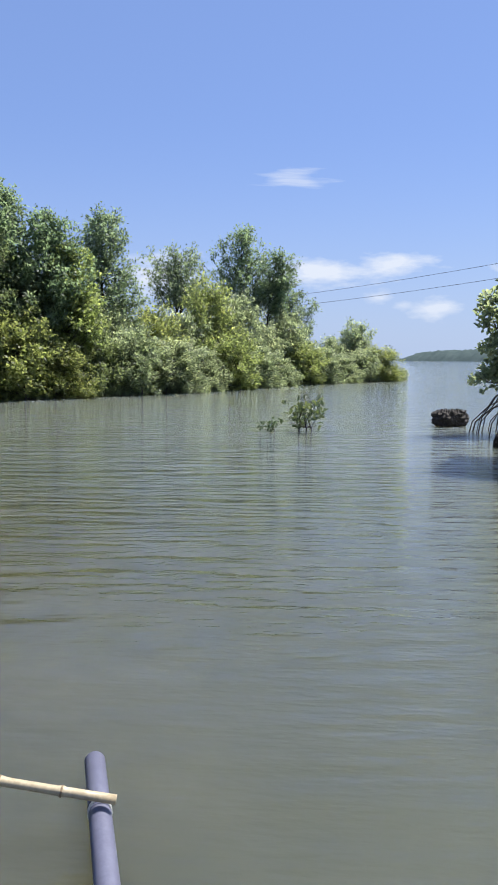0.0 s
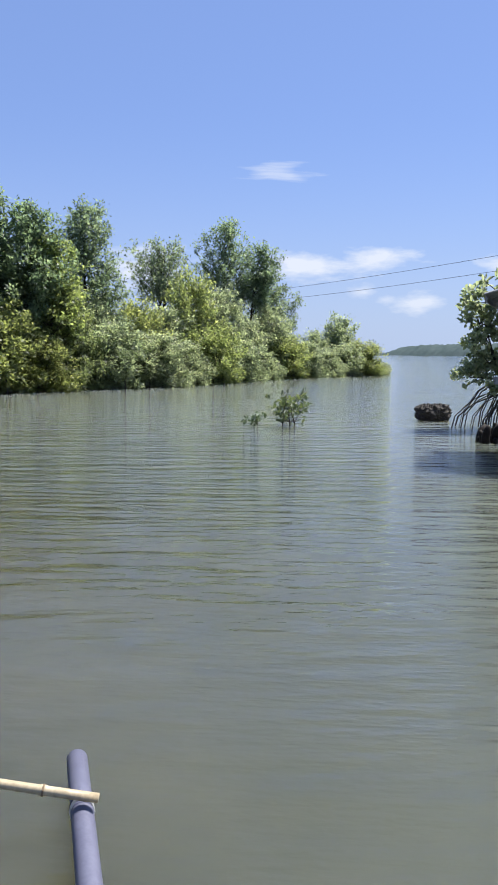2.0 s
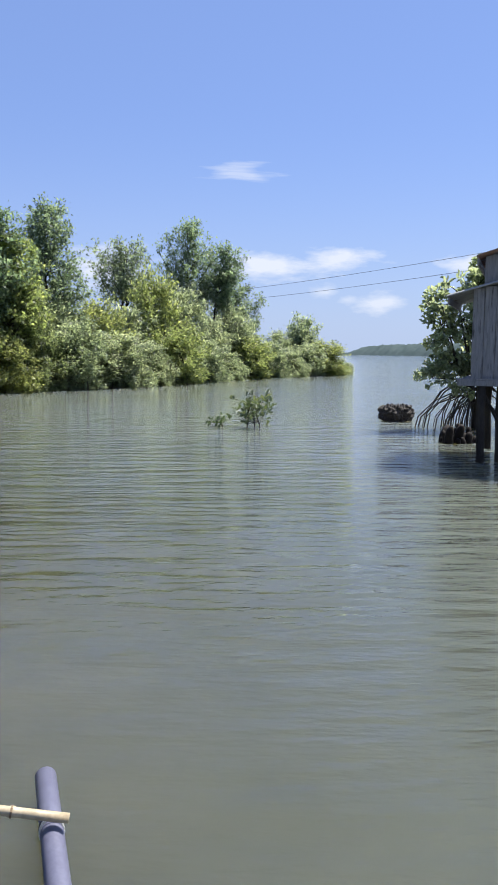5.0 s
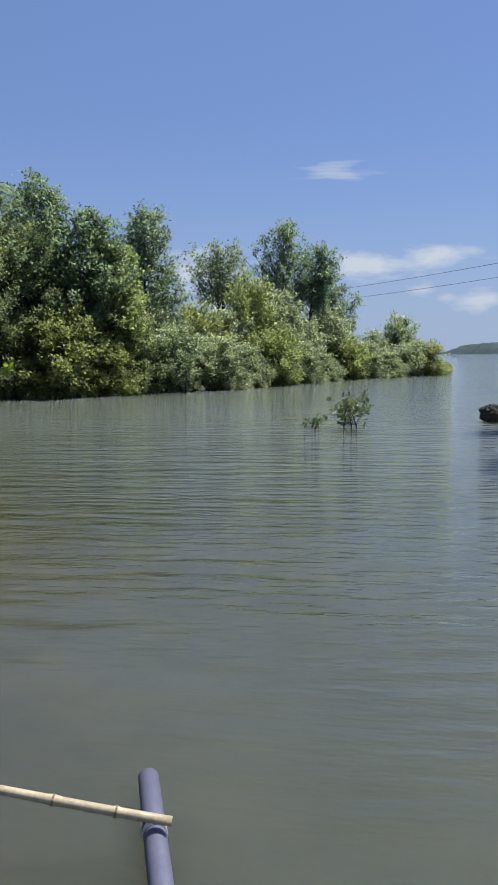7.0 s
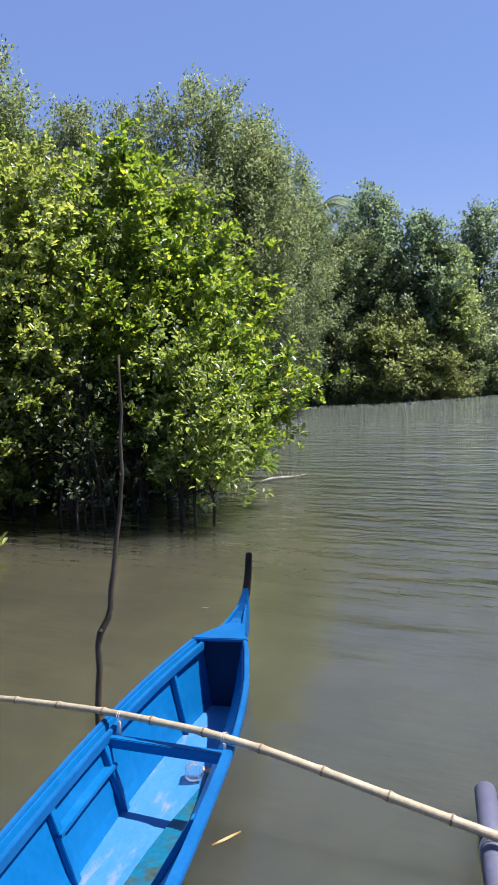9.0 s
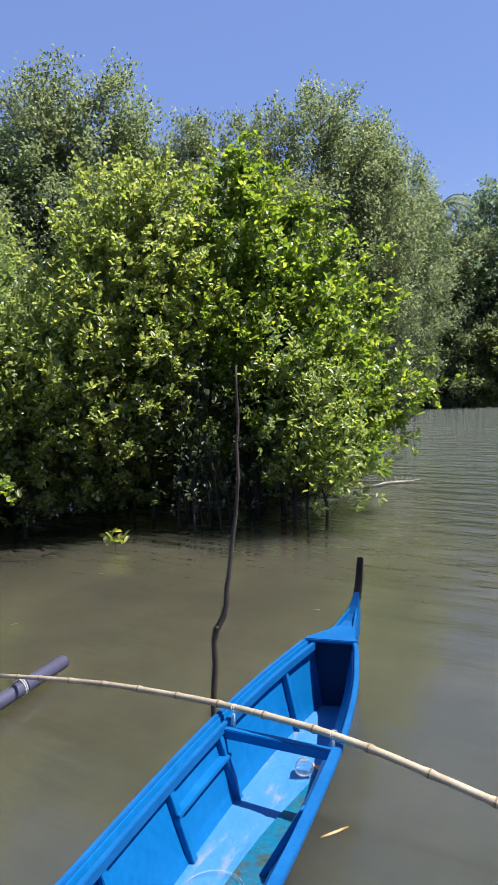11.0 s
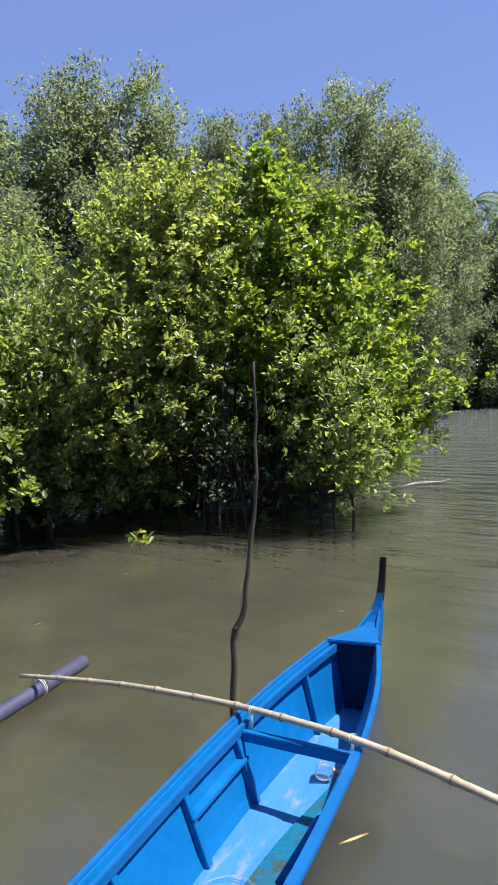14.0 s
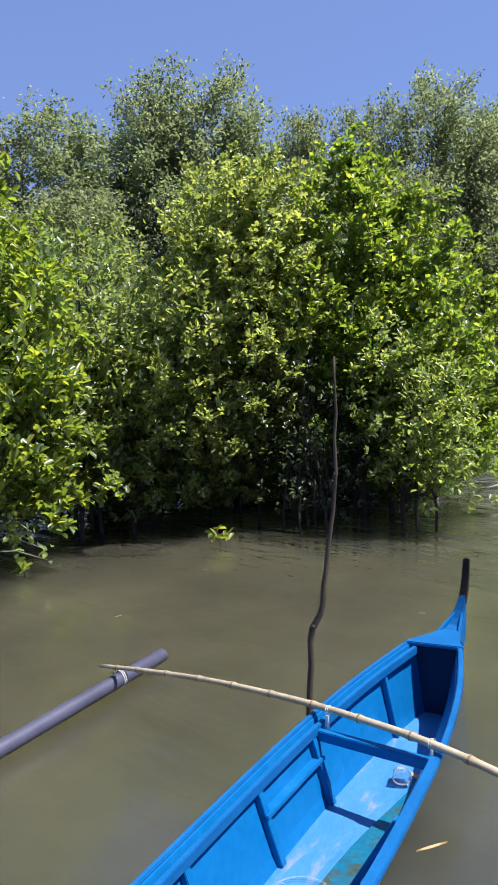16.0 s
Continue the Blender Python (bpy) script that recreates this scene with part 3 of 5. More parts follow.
# ---- water and land ----
def water_sheet():
    s = Soup()
    xs = [-3000, -400, -60, -15, 15, 60, 400, 3000]
    for y in xs:
        for x in xs:
            s.v.append((x, y, 0))
    n = len(xs)
    for j in range(n - 1):
        for i in range(n - 1):
            if (i, j) != (3, 3):
                a = j * n + i
                s.f.append((a, a + 1, a + 1 + n, a + n))
    # the middle square, open where the boat's hull displaces the water
    outer = [Vector(s.v[j * n + i]) for i, j in ((3, 3), (4, 3), (4, 4), (3, 4))]
    us = [-4.1 + 0.2 * i for i in range(28)]
    hole = [HULL_AT @ Vector((0.47 * along(u)[0], u, 0)) for u in us] + [HULL_AT @ Vector((-0.71 * along(u)[0], u, 0)) for u in reversed(us)]
    flat = outer + hole
    base = len(s.v)
    s.v += flat
    for t in tessellate_polygon([outer, hole]):
        a, b, c = (flat[k] for k in t)
        up = (b - a).cross(c - a).z > 0
        s.f.append(tuple(base + k for k in (t if up else t[::-1])))
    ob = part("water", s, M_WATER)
    tagged(ob, "murky olive-brown river water with low ripples", "water", kind="structure")
    g = Soup()
    g.box(-3000, -3000, -2.0, 3000, 3000, -1.2)
    tagged(part("ground", g, M_MUD), "muddy river bed under the water", "ground", kind="structure")


def bank(points, seed, label):
    """A low mud bank with a sloping, uneven edge."""
    rng = np.random.default_rng(seed)
    ring = []
    for i, p in enumerate(points):
        q = points[(i + 1) % len(points)]
        d = math.dist(p, q)
        for k in range(max(1, int(d / 2.5))):
            f = k / max(1, int(d / 2.5))
            ring.append(Vector((p[0] + (q[0] - p[0]) * f + rng.normal() * 0.35, p[1] + (q[1] - p[1]) * f + rng.normal() * 0.35, 0)))
    c = sum(ring, Vector()) / len(ring)
    bm = bmesh.new()
    low = [bm.verts.new((v.x, v.y, -1.25)) for v in ring]
    edge = [bm.verts.new(v.lerp(c, 0.02) + Vector((0, 0, -0.1))) for v in ring]
    top = [bm.verts.new(v.lerp(c, 0.10) + Vector((0, 0, 0.12 + rng.uniform(0, 0.12)))) for v in ring]
    mid = bm.verts.new(c + Vector((0, 0, 0.5)))
    n = len(ring)
    for a, b in ((low, edge), (edge, top)):
        for i in range(n):
            bm.faces.new((a[i], a[(i + 1) % n], b[(i + 1) % n], b[i]))
    for i in range(n):
        bm.faces.new((top[i], top[(i + 1) % n], mid))
    bmesh.ops.recalc_face_normals(bm, faces=bm.faces)
    me = bpy.data.meshes.new("mud_bank")
    bm.to_mesh(me)
    bm.free()
    tagged(part("mud_bank", me, M_MUD), label, "mud bank", kind="structure")


def hill():
    """The low wooded headland across the bay, with an uneven canopy."""
    rng = np.random.default_rng(5)
    s = Soup()
    cols, rows = 150, 7
    for i in range(cols):
        f = i / (cols - 1)
        x, y = 86 + 190 * f, 600 - 230 * f
        ridge = 8.5 * min(1, f * 7) ** 0.6 * (0.9 + 0.25 * noise.noise(Vector((f * 9, 0, 0)))) + 1.2
        for j in range(rows):
            g = j / (rows - 1)
            z = ridge * math.sin(g * math.pi * 0.55) + (rng.uniform(-0.7, 0.9) if j else -1)
            s.v.append((x + g * 14 + rng.normal() * 0.4, y + g * 30, max(-1, z)))
    for i in range(cols - 1):
        for j in range(rows - 1):
            a = i * rows + j
            s.f.append((a, a + rows, a + rows + 1, a + 1))
    tagged(part("backdrop", s, M_HILL, smooth=True), "low wooded headland across the bay", "headland", kind="structure")


water_sheet()
bank([(-40, 5), (-22, 5), (-12, 6.2), (-8.8, 9.4), (-7.4, 11.0), (-7.6, 14), (-10.8, 22), (-15, 30), (-40, 32)], 1, "low dark mud bank under the mangroves")
bank([(-60, 36), (-16, 37), (-11.5, 35.5), (-8.6, 42), (-4, 51), (1.5, 60), (8, 69), (3, 80), (-60, 90)], 2, "low mud bank under the far mangroves")
hill()

# ---- the blue outrigger boat ----
FLOOR_Z = -0.05


def rail(side, u0, u1, out0, out1, top, thick, step=0.1):
    """A plank along the side: from out0 to out1 metres inside the sheer line, its top that far above it."""
    s, n = Soup(), max(2, int((u1 - u0) / step))
    for i in range(n + 1):
        u = u0 + (u1 - u0) * i / n
        b, z = along(u)
        for o, h in ((out0, top - thick), (out1, top - thick), (out1, top), (out0, top)):
            s.v.append((side * max(0.004, b - o), u, z + h))
    for i in range(n):
        for k in range(4):
            a, c = i * 4 + k, i * 4 + (k + 1) % 4
            s.f.append((a, c, c + 4, a + 4) if side > 0 else (a + 4, c + 4, c, a))
    s.f += [(3, 2, 1, 0), tuple(n * 4 + k for k in range(4))]
    return s


def boat():
    hull_at = HULL_AT
    b = thing("outrigger_boat", "narrow blue-painted wooden outrigger boat floating empty", "boat", at=hull_at)
    # planked shell, 2 cm thick
    s = Soup()
    us = [-4.2 + 5.55 / 46 * i for i in range(47)]
    for u in us:
        h, z = along(u)
        k = min(1, h / 0.12)
        side = lambda q: h * (1 - 0.31 * (z - q) / (z + 0.05))
        star = lambda q: h * (1 - 0.60 * (z - q) / (z + 0.05))
        outer = [(-h, z), (-side(z * 0.5), z * 0.5), (-side(0), 0.0), (-0.58 * h, -0.12 * k), (0, -0.19 * k), (0.37 * h, -0.12 * k), (star(0), 0.0), (star(z * 0.5), z * 0.5), (h, z)]
        t = min(0.02, h * 0.4)
        inner = [(h - t, z), (star(z * 0.5) - t, z * 0.5), (star(0) - t, 0.0), (0.37 * h - t * 0.5, -0.10 * k), (0, -0.16 * k), (-0.58 * h + t * 0.5, -0.10 * k), (-side(0) + t, 0.0), (-side(z * 0.5) + t, z * 0.5), (-h + t, z)]
        s.v += [(x + sway(u), u, zz) for x, zz in outer + inner]
    n = 18
    for i in range(len(us) - 1):
        for k in range(n):
            a, c = i * n + k, i * n + (k + 1) % n
            s.f.append((a, c, c + n, a + n))
    s.f += [tuple(range(n))[::-1], tuple((len(us) - 1) * n + k for k in range(n))]
    part("hull", s, M_BLUE, b, smooth=False)
    # floor boards
    f = Soup()
    fu = [-3.4 + 0.11 * i for i in range(42)]
    for u in fu:
        h, z = along(u)
        w = max(0.012, 0.695 * h - 0.014)
        v = max(0.01, 0.43 * h - 0.012)
        f.v += [(-w, u, FLOOR_Z), (-w * 0.3, u, FLOOR_Z - 0.004), (w * 0.3, u, FLOOR_Z - 0.008), (v, u, FLOOR_Z - 0.004)]
    for i in range(len(fu) - 1):
        for k in range(3):
            a = i * 4 + k
            f.f.append((a, a + 1, a + 5, a + 4))
    part("floor_board", f, M_FLOOR, b, "scuffed pale blue floor")
    # stained water lying along one side of the floor
    g = Soup()
    for i in range(24):
        u = -2.2 + 0.11 * i
        h, z = along(u)
        w = 0.43 * h - 0.012
        e = max(-0.07, 0.03 + 0.012 * math.sin(u * 5.0) + 0.13 * (u + 0.25))
        g.v += [(min(e, w - 0.02), u, FLOOR_Z + 0.004), (w + 0.01, u, FLOOR_Z + 0.006)]
    for i in range(23):
        g.f.append((i * 2, i * 2 + 1, i * 2 + 3, i * 2 + 2))
    part("bilge_water", g, M_BILGE, b, "turquoise bilge water with brown algae stains")
    for side in (-1, 1):
        if side < 0:
            part("gunwale", rail(side, -3.9, 1.1, -0.014, 0.012, 0.012, 0.034), M_BLUE_EDGE, b, bevel=0.004)
            part("covering_board", rail(side, -3.6, 1.06, 0.0125, 0.043, -0.03, 0.02), M_BLUE, b)
            part("inner_rail", rail(side, -3.4, 1.04, 0.0435, 0.068, -0.004, 0.045), M_BLUE_EDGE, b, bevel=0.003)
        else:
            part("gunwale", rail(side, -3.9, -0.08, -0.008, 0.038, 0.012, 0.026), M_BLUE_EDGE, b, bevel=0.004)
            part("gunwale", rail(side, -0.078, 1.1, -0.007, 0.02, 0.011, 0.03), M_BLUE_EDGE, b, bevel=0.004)
            part("inner_rail", rail(side, 0.0, 1.0, 0.0205, 0.036, -0.02, 0.03), M_BLUE, b, bevel=0.003)
        for u in (0.72, -0.04, -0.55, -1.1, -1.7, -2.3) if side < 0 else (-0.55, -1.7):
            h, z = along(u)
            r = Soup()
            prof = [(h * (1 - (0.31 if side < 0 else 0.60) * (z - q) / (z + 0.05)) - 0.021, q) for q in (z - 0.03, z * 0.5, 0.0, FLOOR_Z)]
            for x, zz in prof:
                for du, dx in ((-0.02, 0), (0.02, 0), (0.02, 0.03), (-0.02, 0.03)):
                    r.v.append((side * (x - dx), u + du, zz))
            for i in range(3):
                for k in range(4):
                    a, c = i * 4 + k, i * 4 + (k + 1) % 4
                    r.f.append((a, c, c + 4, a + 4))
            r.f += [(0, 1, 2, 3), (15, 14, 13, 12)]
            part("rib", r, M_BLUE, b, bevel=0.003)
        # side ledge between two ribs
        if side < 0:
            part("side_ledge", rail(side, -0.57, -0.02, 0.045, 0.105 if side < 0 else 0.085, -0.135, 0.02), M_BLUE, b, bevel=0.003)
    h, z = along(-0.02)
    q = [(-h + 0.03, -0.005), (h - 0.03, -0.105), (h - 0.03, -0.065), (-h + 0.03, 0.035)]
    t = Soup().block([(x, y, z - 0.075) for x, y in q] + [(x, y, z - 0.025) for x, y in q])
    part("thwart", t, M_BLUE, b, bevel=0.004)
    for u in (-1.75, -2.9):
        h, z = along(u)
        part("thwart", Soup().box(-h + 0.03, u - 0.08, z - 0.06, h - 0.03, u + 0.08, z - 0.035), M_BLUE, b, bevel=0.004)
    # foredeck and the upswept stem
    d = Soup()
    deck = [(1.04, 0.172, 0.374, 0.022), (1.12, 0.128, 0.378, 0.024), (1.2, 0.086, 0.384, 0.04), (1.265, 0.058, 0.392, 0.07), (1.30, 0.05, 0.412, 0.12), (1.325, 0.041, 0.446, 0.17), (1.345, 0.033, 0.49, 0.2), (1.36, 0.026, 0.535, 0.2), (1.372, 0.02, 0.58, 0.16)]
    for u, hw, zt, th in deck:
        v = sway(u)
        d.v += [(v - hw, u, zt - th), (v + hw, u, zt - th), (v + hw, u, zt), (v - hw, u, zt)]
    for i in range(len(deck) - 1):
        for k in range(4):
            a, c = i * 4 + k, i * 4 + (k + 1) % 4
            d.f.append((a, c, c + 4, a + 4))
    d.f += [(3, 2, 1, 0), tuple((len(deck) - 1) * 4 + k for k in range(4))]
    part("foredeck", d, M_BLUE_EDGE, b, bevel=0.005)
    hn = Soup()
    horn = [(1.366, 0.022, 0.55, 0.10), (1.385, 0.021, 0.62, 0.10), (1.40, 0.020, 0.69, 0.075), (1.412, 0.019, 0.77, 0.055), (1.416, 0.018, 0.79, 0.05)]
    for u, hw, zt, th in horn:
        v = sway(u)
        hn.v += [(v - hw, u + 0.03, zt - th * 0.35), (v + hw, u + 0.03, zt - th * 0.35), (v + hw, u, zt), (v - hw, u, zt)]
    for i in range(len(horn) - 1):
        for k in range(4):
            a, c = i * 4 + k, i * 4 + (k + 1) % 4
            hn.f.append((a, c, c + 4, a + 4))
    hn.f += [(3, 2, 1, 0), tuple((len(horn) - 1) * 4 + k for k in range(4))]
    part("stem_post", hn, M_HORN, b, "bare dark wooden tip", bevel=0.004)
    h, z = along(1.09)
    part("bulkhead", Soup().block([(-0.69 * h, 1.08, FLOOR_Z), (0.4 * h, 1.08, FLOOR_Z), (0.4 * h, 1.095, FLOOR_Z), (-0.69 * h, 1.095, FLOOR_Z), (-h + 0.022, 1.08, z + 0.006), (h - 0.022, 1.08, z + 0.006), (h - 0.022, 1.095, z + 0.006), (-h + 0.022, 1.095, z + 0.006)]), M_BOW_SHADE, b, "blue bulkhead darkened in colour for the shade under the foredeck")
    # bamboo beam with nodes, tied over both gunwales
    inv = hull_at.inverted()
    pts = [(-3.36, 3.10, 0.158), (-2.85, 3.11, 0.238), (-2.33, 3.125, 0.305), (-1.6, 3.14, 0.358), (-0.93, 3.16, 0.352), (-0.46, 3.17, 0.285), (-0.1, 3.19, 0.215), (0.235, 3.212, 0.158)]
    fine, rad, total = [], [], 0.0
    for p, q in zip(pts, pts[1:]):
        p, q = Vector(p), Vector(q)
        m = max(2, int((q - p).length / 0.03))
        for i in range(m):
            fine.append(p.lerp(q, i / m))
    fine.append(Vector(pts[-1]))
    smooth = [sum(fine[max(0, i - 8):i + 9], Vector()) / len(fine[max(0, i - 8):i + 9]) for i in range(len(fine))]
    smooth[0], smooth[-1] = fine[0], fine[-1]
    for i, p in enumerate(smooth):
        node = (i % 9 == 4)
        rad.append((0.0135 + 0.006 * i / len(smooth)) * (1.22 if node else 1.0))
    part("bamboo_beam", Soup().tube([inv @ p for p in smooth], rad, 10), M_BAMBOO, b, "dry yellow bamboo pole", smooth=True)
    for i in range(4, len(smooth) - 1, 9):
        d = (inv @ smooth[i + 1] - inv @ smooth[i]).normalized()
        c = inv @ smooth[i]
        part("node", Soup().tube([c - d * 0.004, c + d * 0.004], [rad[i] * 1.05] * 2, 10), M_NODE, b, "darker bamboo node")
    for x, y, z in ((-1.50, 3.14, 0.295), (-0.95, 3.16, 0.29)):
        c = inv @ Vector((x, y, z))
        for k in range(2):
            q = [(c.x + (k - 0.5) * 0.010 + 0.006 * math.sin(a), c.y + 0.019 * math.sin(a), c.z + 0.055 + 0.022 * math.cos(a)) for a in [2 * math.pi * i / 14 for i in range(15)]]
            part("cord", Soup().tube(q, [0.0016] * 15, 5, False), M_CORD, b, "white tie cord")
        part("cord", Soup().tube([(c.x + 0.004, c.y - 0.022, c.z + 0.04), (c.x + 0.007, c.y - 0.028, c.z), (c.x + 0.002, c.y - 0.026, c.z - 0.035)], [0.008, 0.0075, 0.006], 5), M_CORD, b, "white tie cord")
    # floats
    for tip, tail, tie, paint in (((0.045, 3.645), (1.00, 0.35), (0.165, 3.262), M_PIPE), ((-3.365, 3.60), (-2.43, 0.40), (-3.25, 3.165), M_PIPE_DARK)):
        a, c = Vector((*tip, 0.085)), Vector((*tail, 0.06))
        d = (c - a).normalized()
        line = [a, a + d * 0.004, a + d * 0.5, a + d * 1.4, c]
        fl = part("float_pipe", Soup().tube([inv @ p for p in line], [0.043, 0.046, 0.046, 0.046, 0.046], 20), paint, b, "grey-violet plastic pipe float", smooth=True)
        t0 = a + d * ((Vector((*tie, 0.085)) - a).dot(d))
        for k in range(3):
            e = t0 + d * (0.016 * k - 0.008)
            side = d.cross(Vector((0, 0, 1))).normalized()
            ring = [inv @ (e + (side * math.cos(q) + Vector((0, 0, 1)) * (math.sin(q) * (1.0 + 0.32 * max(0, math.sin(q))))) * 0.0475) for q in [2 * math.pi * i / 18 for i in range(19)]]
            part("lashing", Soup().tube(ring, [0.0032] * 19, 5, False), M_TAPE if k == 0 else M_CORD, fl)
    return b


boat()


def mooring_stick():
    s = thing("mooring_stick", "crooked brown stick standing in the water beside the boat", "mooring pole")
    right = Vector((0.69, 0.72, 0))
    o = Vector((-1.934, 3.481, 0))
    pts = [(-0.9, -0.01, 0.0185), (0.0, 0.0, 0.0185), (0.12, 0.0, 0.0181), (0.25, 0.012, 0.0178), (0.37, 0.022, 0.017), (0.50, 0.026, 0.0163), (0.57, 0.038, 0.0192), (0.64, 0.082, 0.0163), (0.70, 0.104, 0.0155), (0.80, 0.112, 0.0144), (0.87, 0.124, 0.0141), (1.05, 0.155, 0.0126),
           (1.2, 0.18, 0.0107), (1.385, 0.202, 0.0096), (1.40, 0.203, 0.0122), (1.42, 0.204, 0.0092), (1.6, 0.21, 0.0081), (1.72, 0.22, 0.0077), (1.9, 0.222, 0.0067), (2.02, 0.224, 0.0059)]
    part("stem", Soup().tube([o + right * (l + 0.003 * math.sin(z * 23)) + Vector((0, 0, z)) for z, l, r in pts], [r for z, l, r in pts], 9), M_STICK, s, smooth=True)
    rng = np.random.default_rng(3)
    for z, l in ((0.58, 0.045), (0.9, 0.13), (1.4, 0.203)):
        a = o + right * l + Vector((0, 0, z))
        part("knot", Soup().tube([a, a + Vector((rng.normal() * 0.012, rng.normal() * 0.012, 0.016))], [0.014, 0.007], 6), M_STICK, s)


mooring_stick()


def jar():
    """A crumpled clear plastic tub lying in the boat."""
    j = thing("plastic_tub", "small clear plastic tub lying on the boat floor", "tub", at=pose(-1.30, 3.42, FLOOR_Z + 0.036, 78, 0, 40) @ Matrix.Scale(1.12, 4))
    s = Soup()
    prof = [(0.0, -0.035), (0.03, -0.035), (0.036, -0.02), (0.04, 0.02), (0.043, 0.035), (0.041, 0.035), (0.038, 0.02), (0.034, -0.02), (0.028, -0.032), (0.0, -0.032)]
    for r, z in prof:
        for k in range(16):
            a = 2 * math.pi * k / 16
            s.v.append((r * math.cos(a), r * math.sin(a) * (0.8 if z > 0 else 1), z))
    for i in range(len(prof) - 1):
        for k in range(16):
            a, c = i * 16 + k, i * 16 + (k + 1) % 16
            s.f.append((a, c, c + 16, a + 16))
    part("body", s, M_CLEAR, j, smooth=True)
    rng = np.random.default_rng(8)
    o = thing("wrapper", "crumpled pale orange wrapper on the boat floor", "litter", at=pose(-1.262, 3.49, FLOOR_Z + 0.012, 0, 0, 20))
    w = Soup()
    for j_ in range(5):
        for i in range(5):
            w.v.append((i * 0.014 - 0.028, j_ * 0.011 - 0.02, rng.uniform(-0.008, 0.014)))
    for j_ in range(4):
        for i in range(4):
            a = j_ * 5 + i
            w.f.append((a, a + 1, a + 6, a + 5))
    part("sheet", w, M_ORANGE, o)
    h = thing("plastic_ring", "thin clear plastic ring lying on the boat floor", "ring", at=pose(-1.10, 2.46, FLOOR_Z + 0.006))
    for r, z in ((0.125, 0.004), (0.112, 0.010)):
        part("loop", Soup().tube([(r * math.cos(a), r * math.sin(a), z) for a in [2 * math.pi * k / 36 for k in range(37)]], [0.0014] * 37, 6, False), M_CLEAR, h, smooth=True)


jar()


def floating_leaf(x, y, turn, size, material, label):
    s = Soup()
    for j in range(7):
        f = j / 6
        w = math.sin(math.pi * min(0.98, 0.06 + f * 0.9)) * 0.06
        for k in (-1, 0, 1):
            s.v.append((f - 0.5, k * w, 0.02 + 0.05 * abs(k) + 0.05 * f * f))
    for j in range(6):
        for k in range(2):
            a = j * 3 + k
            s.f.append((a, a + 1, a + 4, a + 3))
    s.v = [Vector(v) * size for v in s.v]
    ob = part("floating_leaf", s, material)
    ob.matrix_basis = pose(x, y, 0.003, 0, 0, turn)
    tagged(ob, label, "leaf", "leaves floating on the river")


floating_leaf(-0.85, 2.98, 62, 0.14, M_YELLOW, "long yellow dead leaf floating beside the boat")
for x, y, a in ((-5.2, 5.6, 20), (-4.6, 4.1, 70), (-2.6, 5.6, 10), (-4.2, 8.2, 40)):
    floating_leaf(x, y, a, 0.055, M_DRIFT, "pale dead leaf floating on the water")

# ---- near mangroves ----
NEAR = "mangroves at the near bank"


def stand(ob, x, y, label, group, category="mangrove"):
    ob.matrix_basis = place(x, y)
    return tagged(ob, label, category, group)


# outlines are given from the foot of each tree
RIGHT = Vector((0.76, 0.65))                    # along the bank, downstream


def lean(rows):
    """(height, shift along the bank, radius) as a crown outline."""
    return [(z, RIGHT.x * o, RIGHT.y * o, r) for z, o, r in rows]


m1 = grow("mangrove_tree", 11, M_LEAF_BRIGHT, M_BARK, 5.2, lean([(0.45, 1.1, 0.9), (1.2, 0.9, 1.5), (2.4, 0.58, 1.6), (3.5, 0.32, 1.25), (4.2, 0.12, 0.8), (4.7, 0.0, 0.3)]),
          ((0.0, 0.0), (0.3, 0.22), (-0.22, 0.05), (0.12, -0.2)), 150, 8, 3, 10, 0.1, 0.056, True, 0.42, 0.75, 0.042, 0.06, 0.55, 0.3, 0.14)
stand(m1, -5.8, 9.1, "rounded mangrove with glossy yellow-green leaves over the water", NEAR)
m2 = grow("mangrove_tree", 12, M_LEAF_OLIVE, M_BARK, 5.05, lean([(0.35, -1.25, 1.0), (1.0, -0.9, 1.35), (2.1, -0.5, 1.55), (3.0, -0.15, 1.4), (3.7, -0.05, 1.15), (4.3, 0.08, 0.8), (4.65, 0.0, 0.4)]),
          ((-0.3, 0.4), (0.05, 0.75), (-0.8, 0.5), (0.4, 0.9), (-1.1, 0.2), (-0.1, 1.0), (0.3, 0.5)), 180, 8, 3, 10, 0.085, 0.045, True, 0.42, 0.8, 0.024, 0.06, 0.55, 0.3, 0.18)
stand(m2, -6.65, 7.75, "bushy mangrove with olive-green leaves and many thin stems", NEAR)
m6 = grow("mangrove_tree", 18, M_LEAF_OLIVE, M_BARK, 2.4, lean([(0.45, 0.25, 0.55), (0.9, 0.2, 0.75), (1.5, 0.05, 0.7), (2.0, -0.1, 0.45), (2.3, -0.2, 0.2)]),
          ((-0.1, 0.1), (0.05, 0.2), (-0.25, 0.0), (-0.35, 0.15)), 50, 6, 2, 8, 0.085, 0.038, True, 0.36, 0.8, 0.02, 0.06, 0.5, 0.4, 0.14)
stand(m6, -4.42, 8.35, "low mangrove with narrow olive leaves on thin dark stems", NEAR)
m7 = grow("mangrove_tree", 19, M_LEAF_DEEP, M_BARK, 2.3, [(0.25, 0.1, 0, 0.75), (0.8, 0, 0, 0.85), (1.5, 0, 0, 0.85), (2.2, 0, 0, 0.5)],
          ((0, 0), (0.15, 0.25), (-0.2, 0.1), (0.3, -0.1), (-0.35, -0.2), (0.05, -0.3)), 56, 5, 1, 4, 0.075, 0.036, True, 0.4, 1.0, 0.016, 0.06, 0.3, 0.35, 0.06)
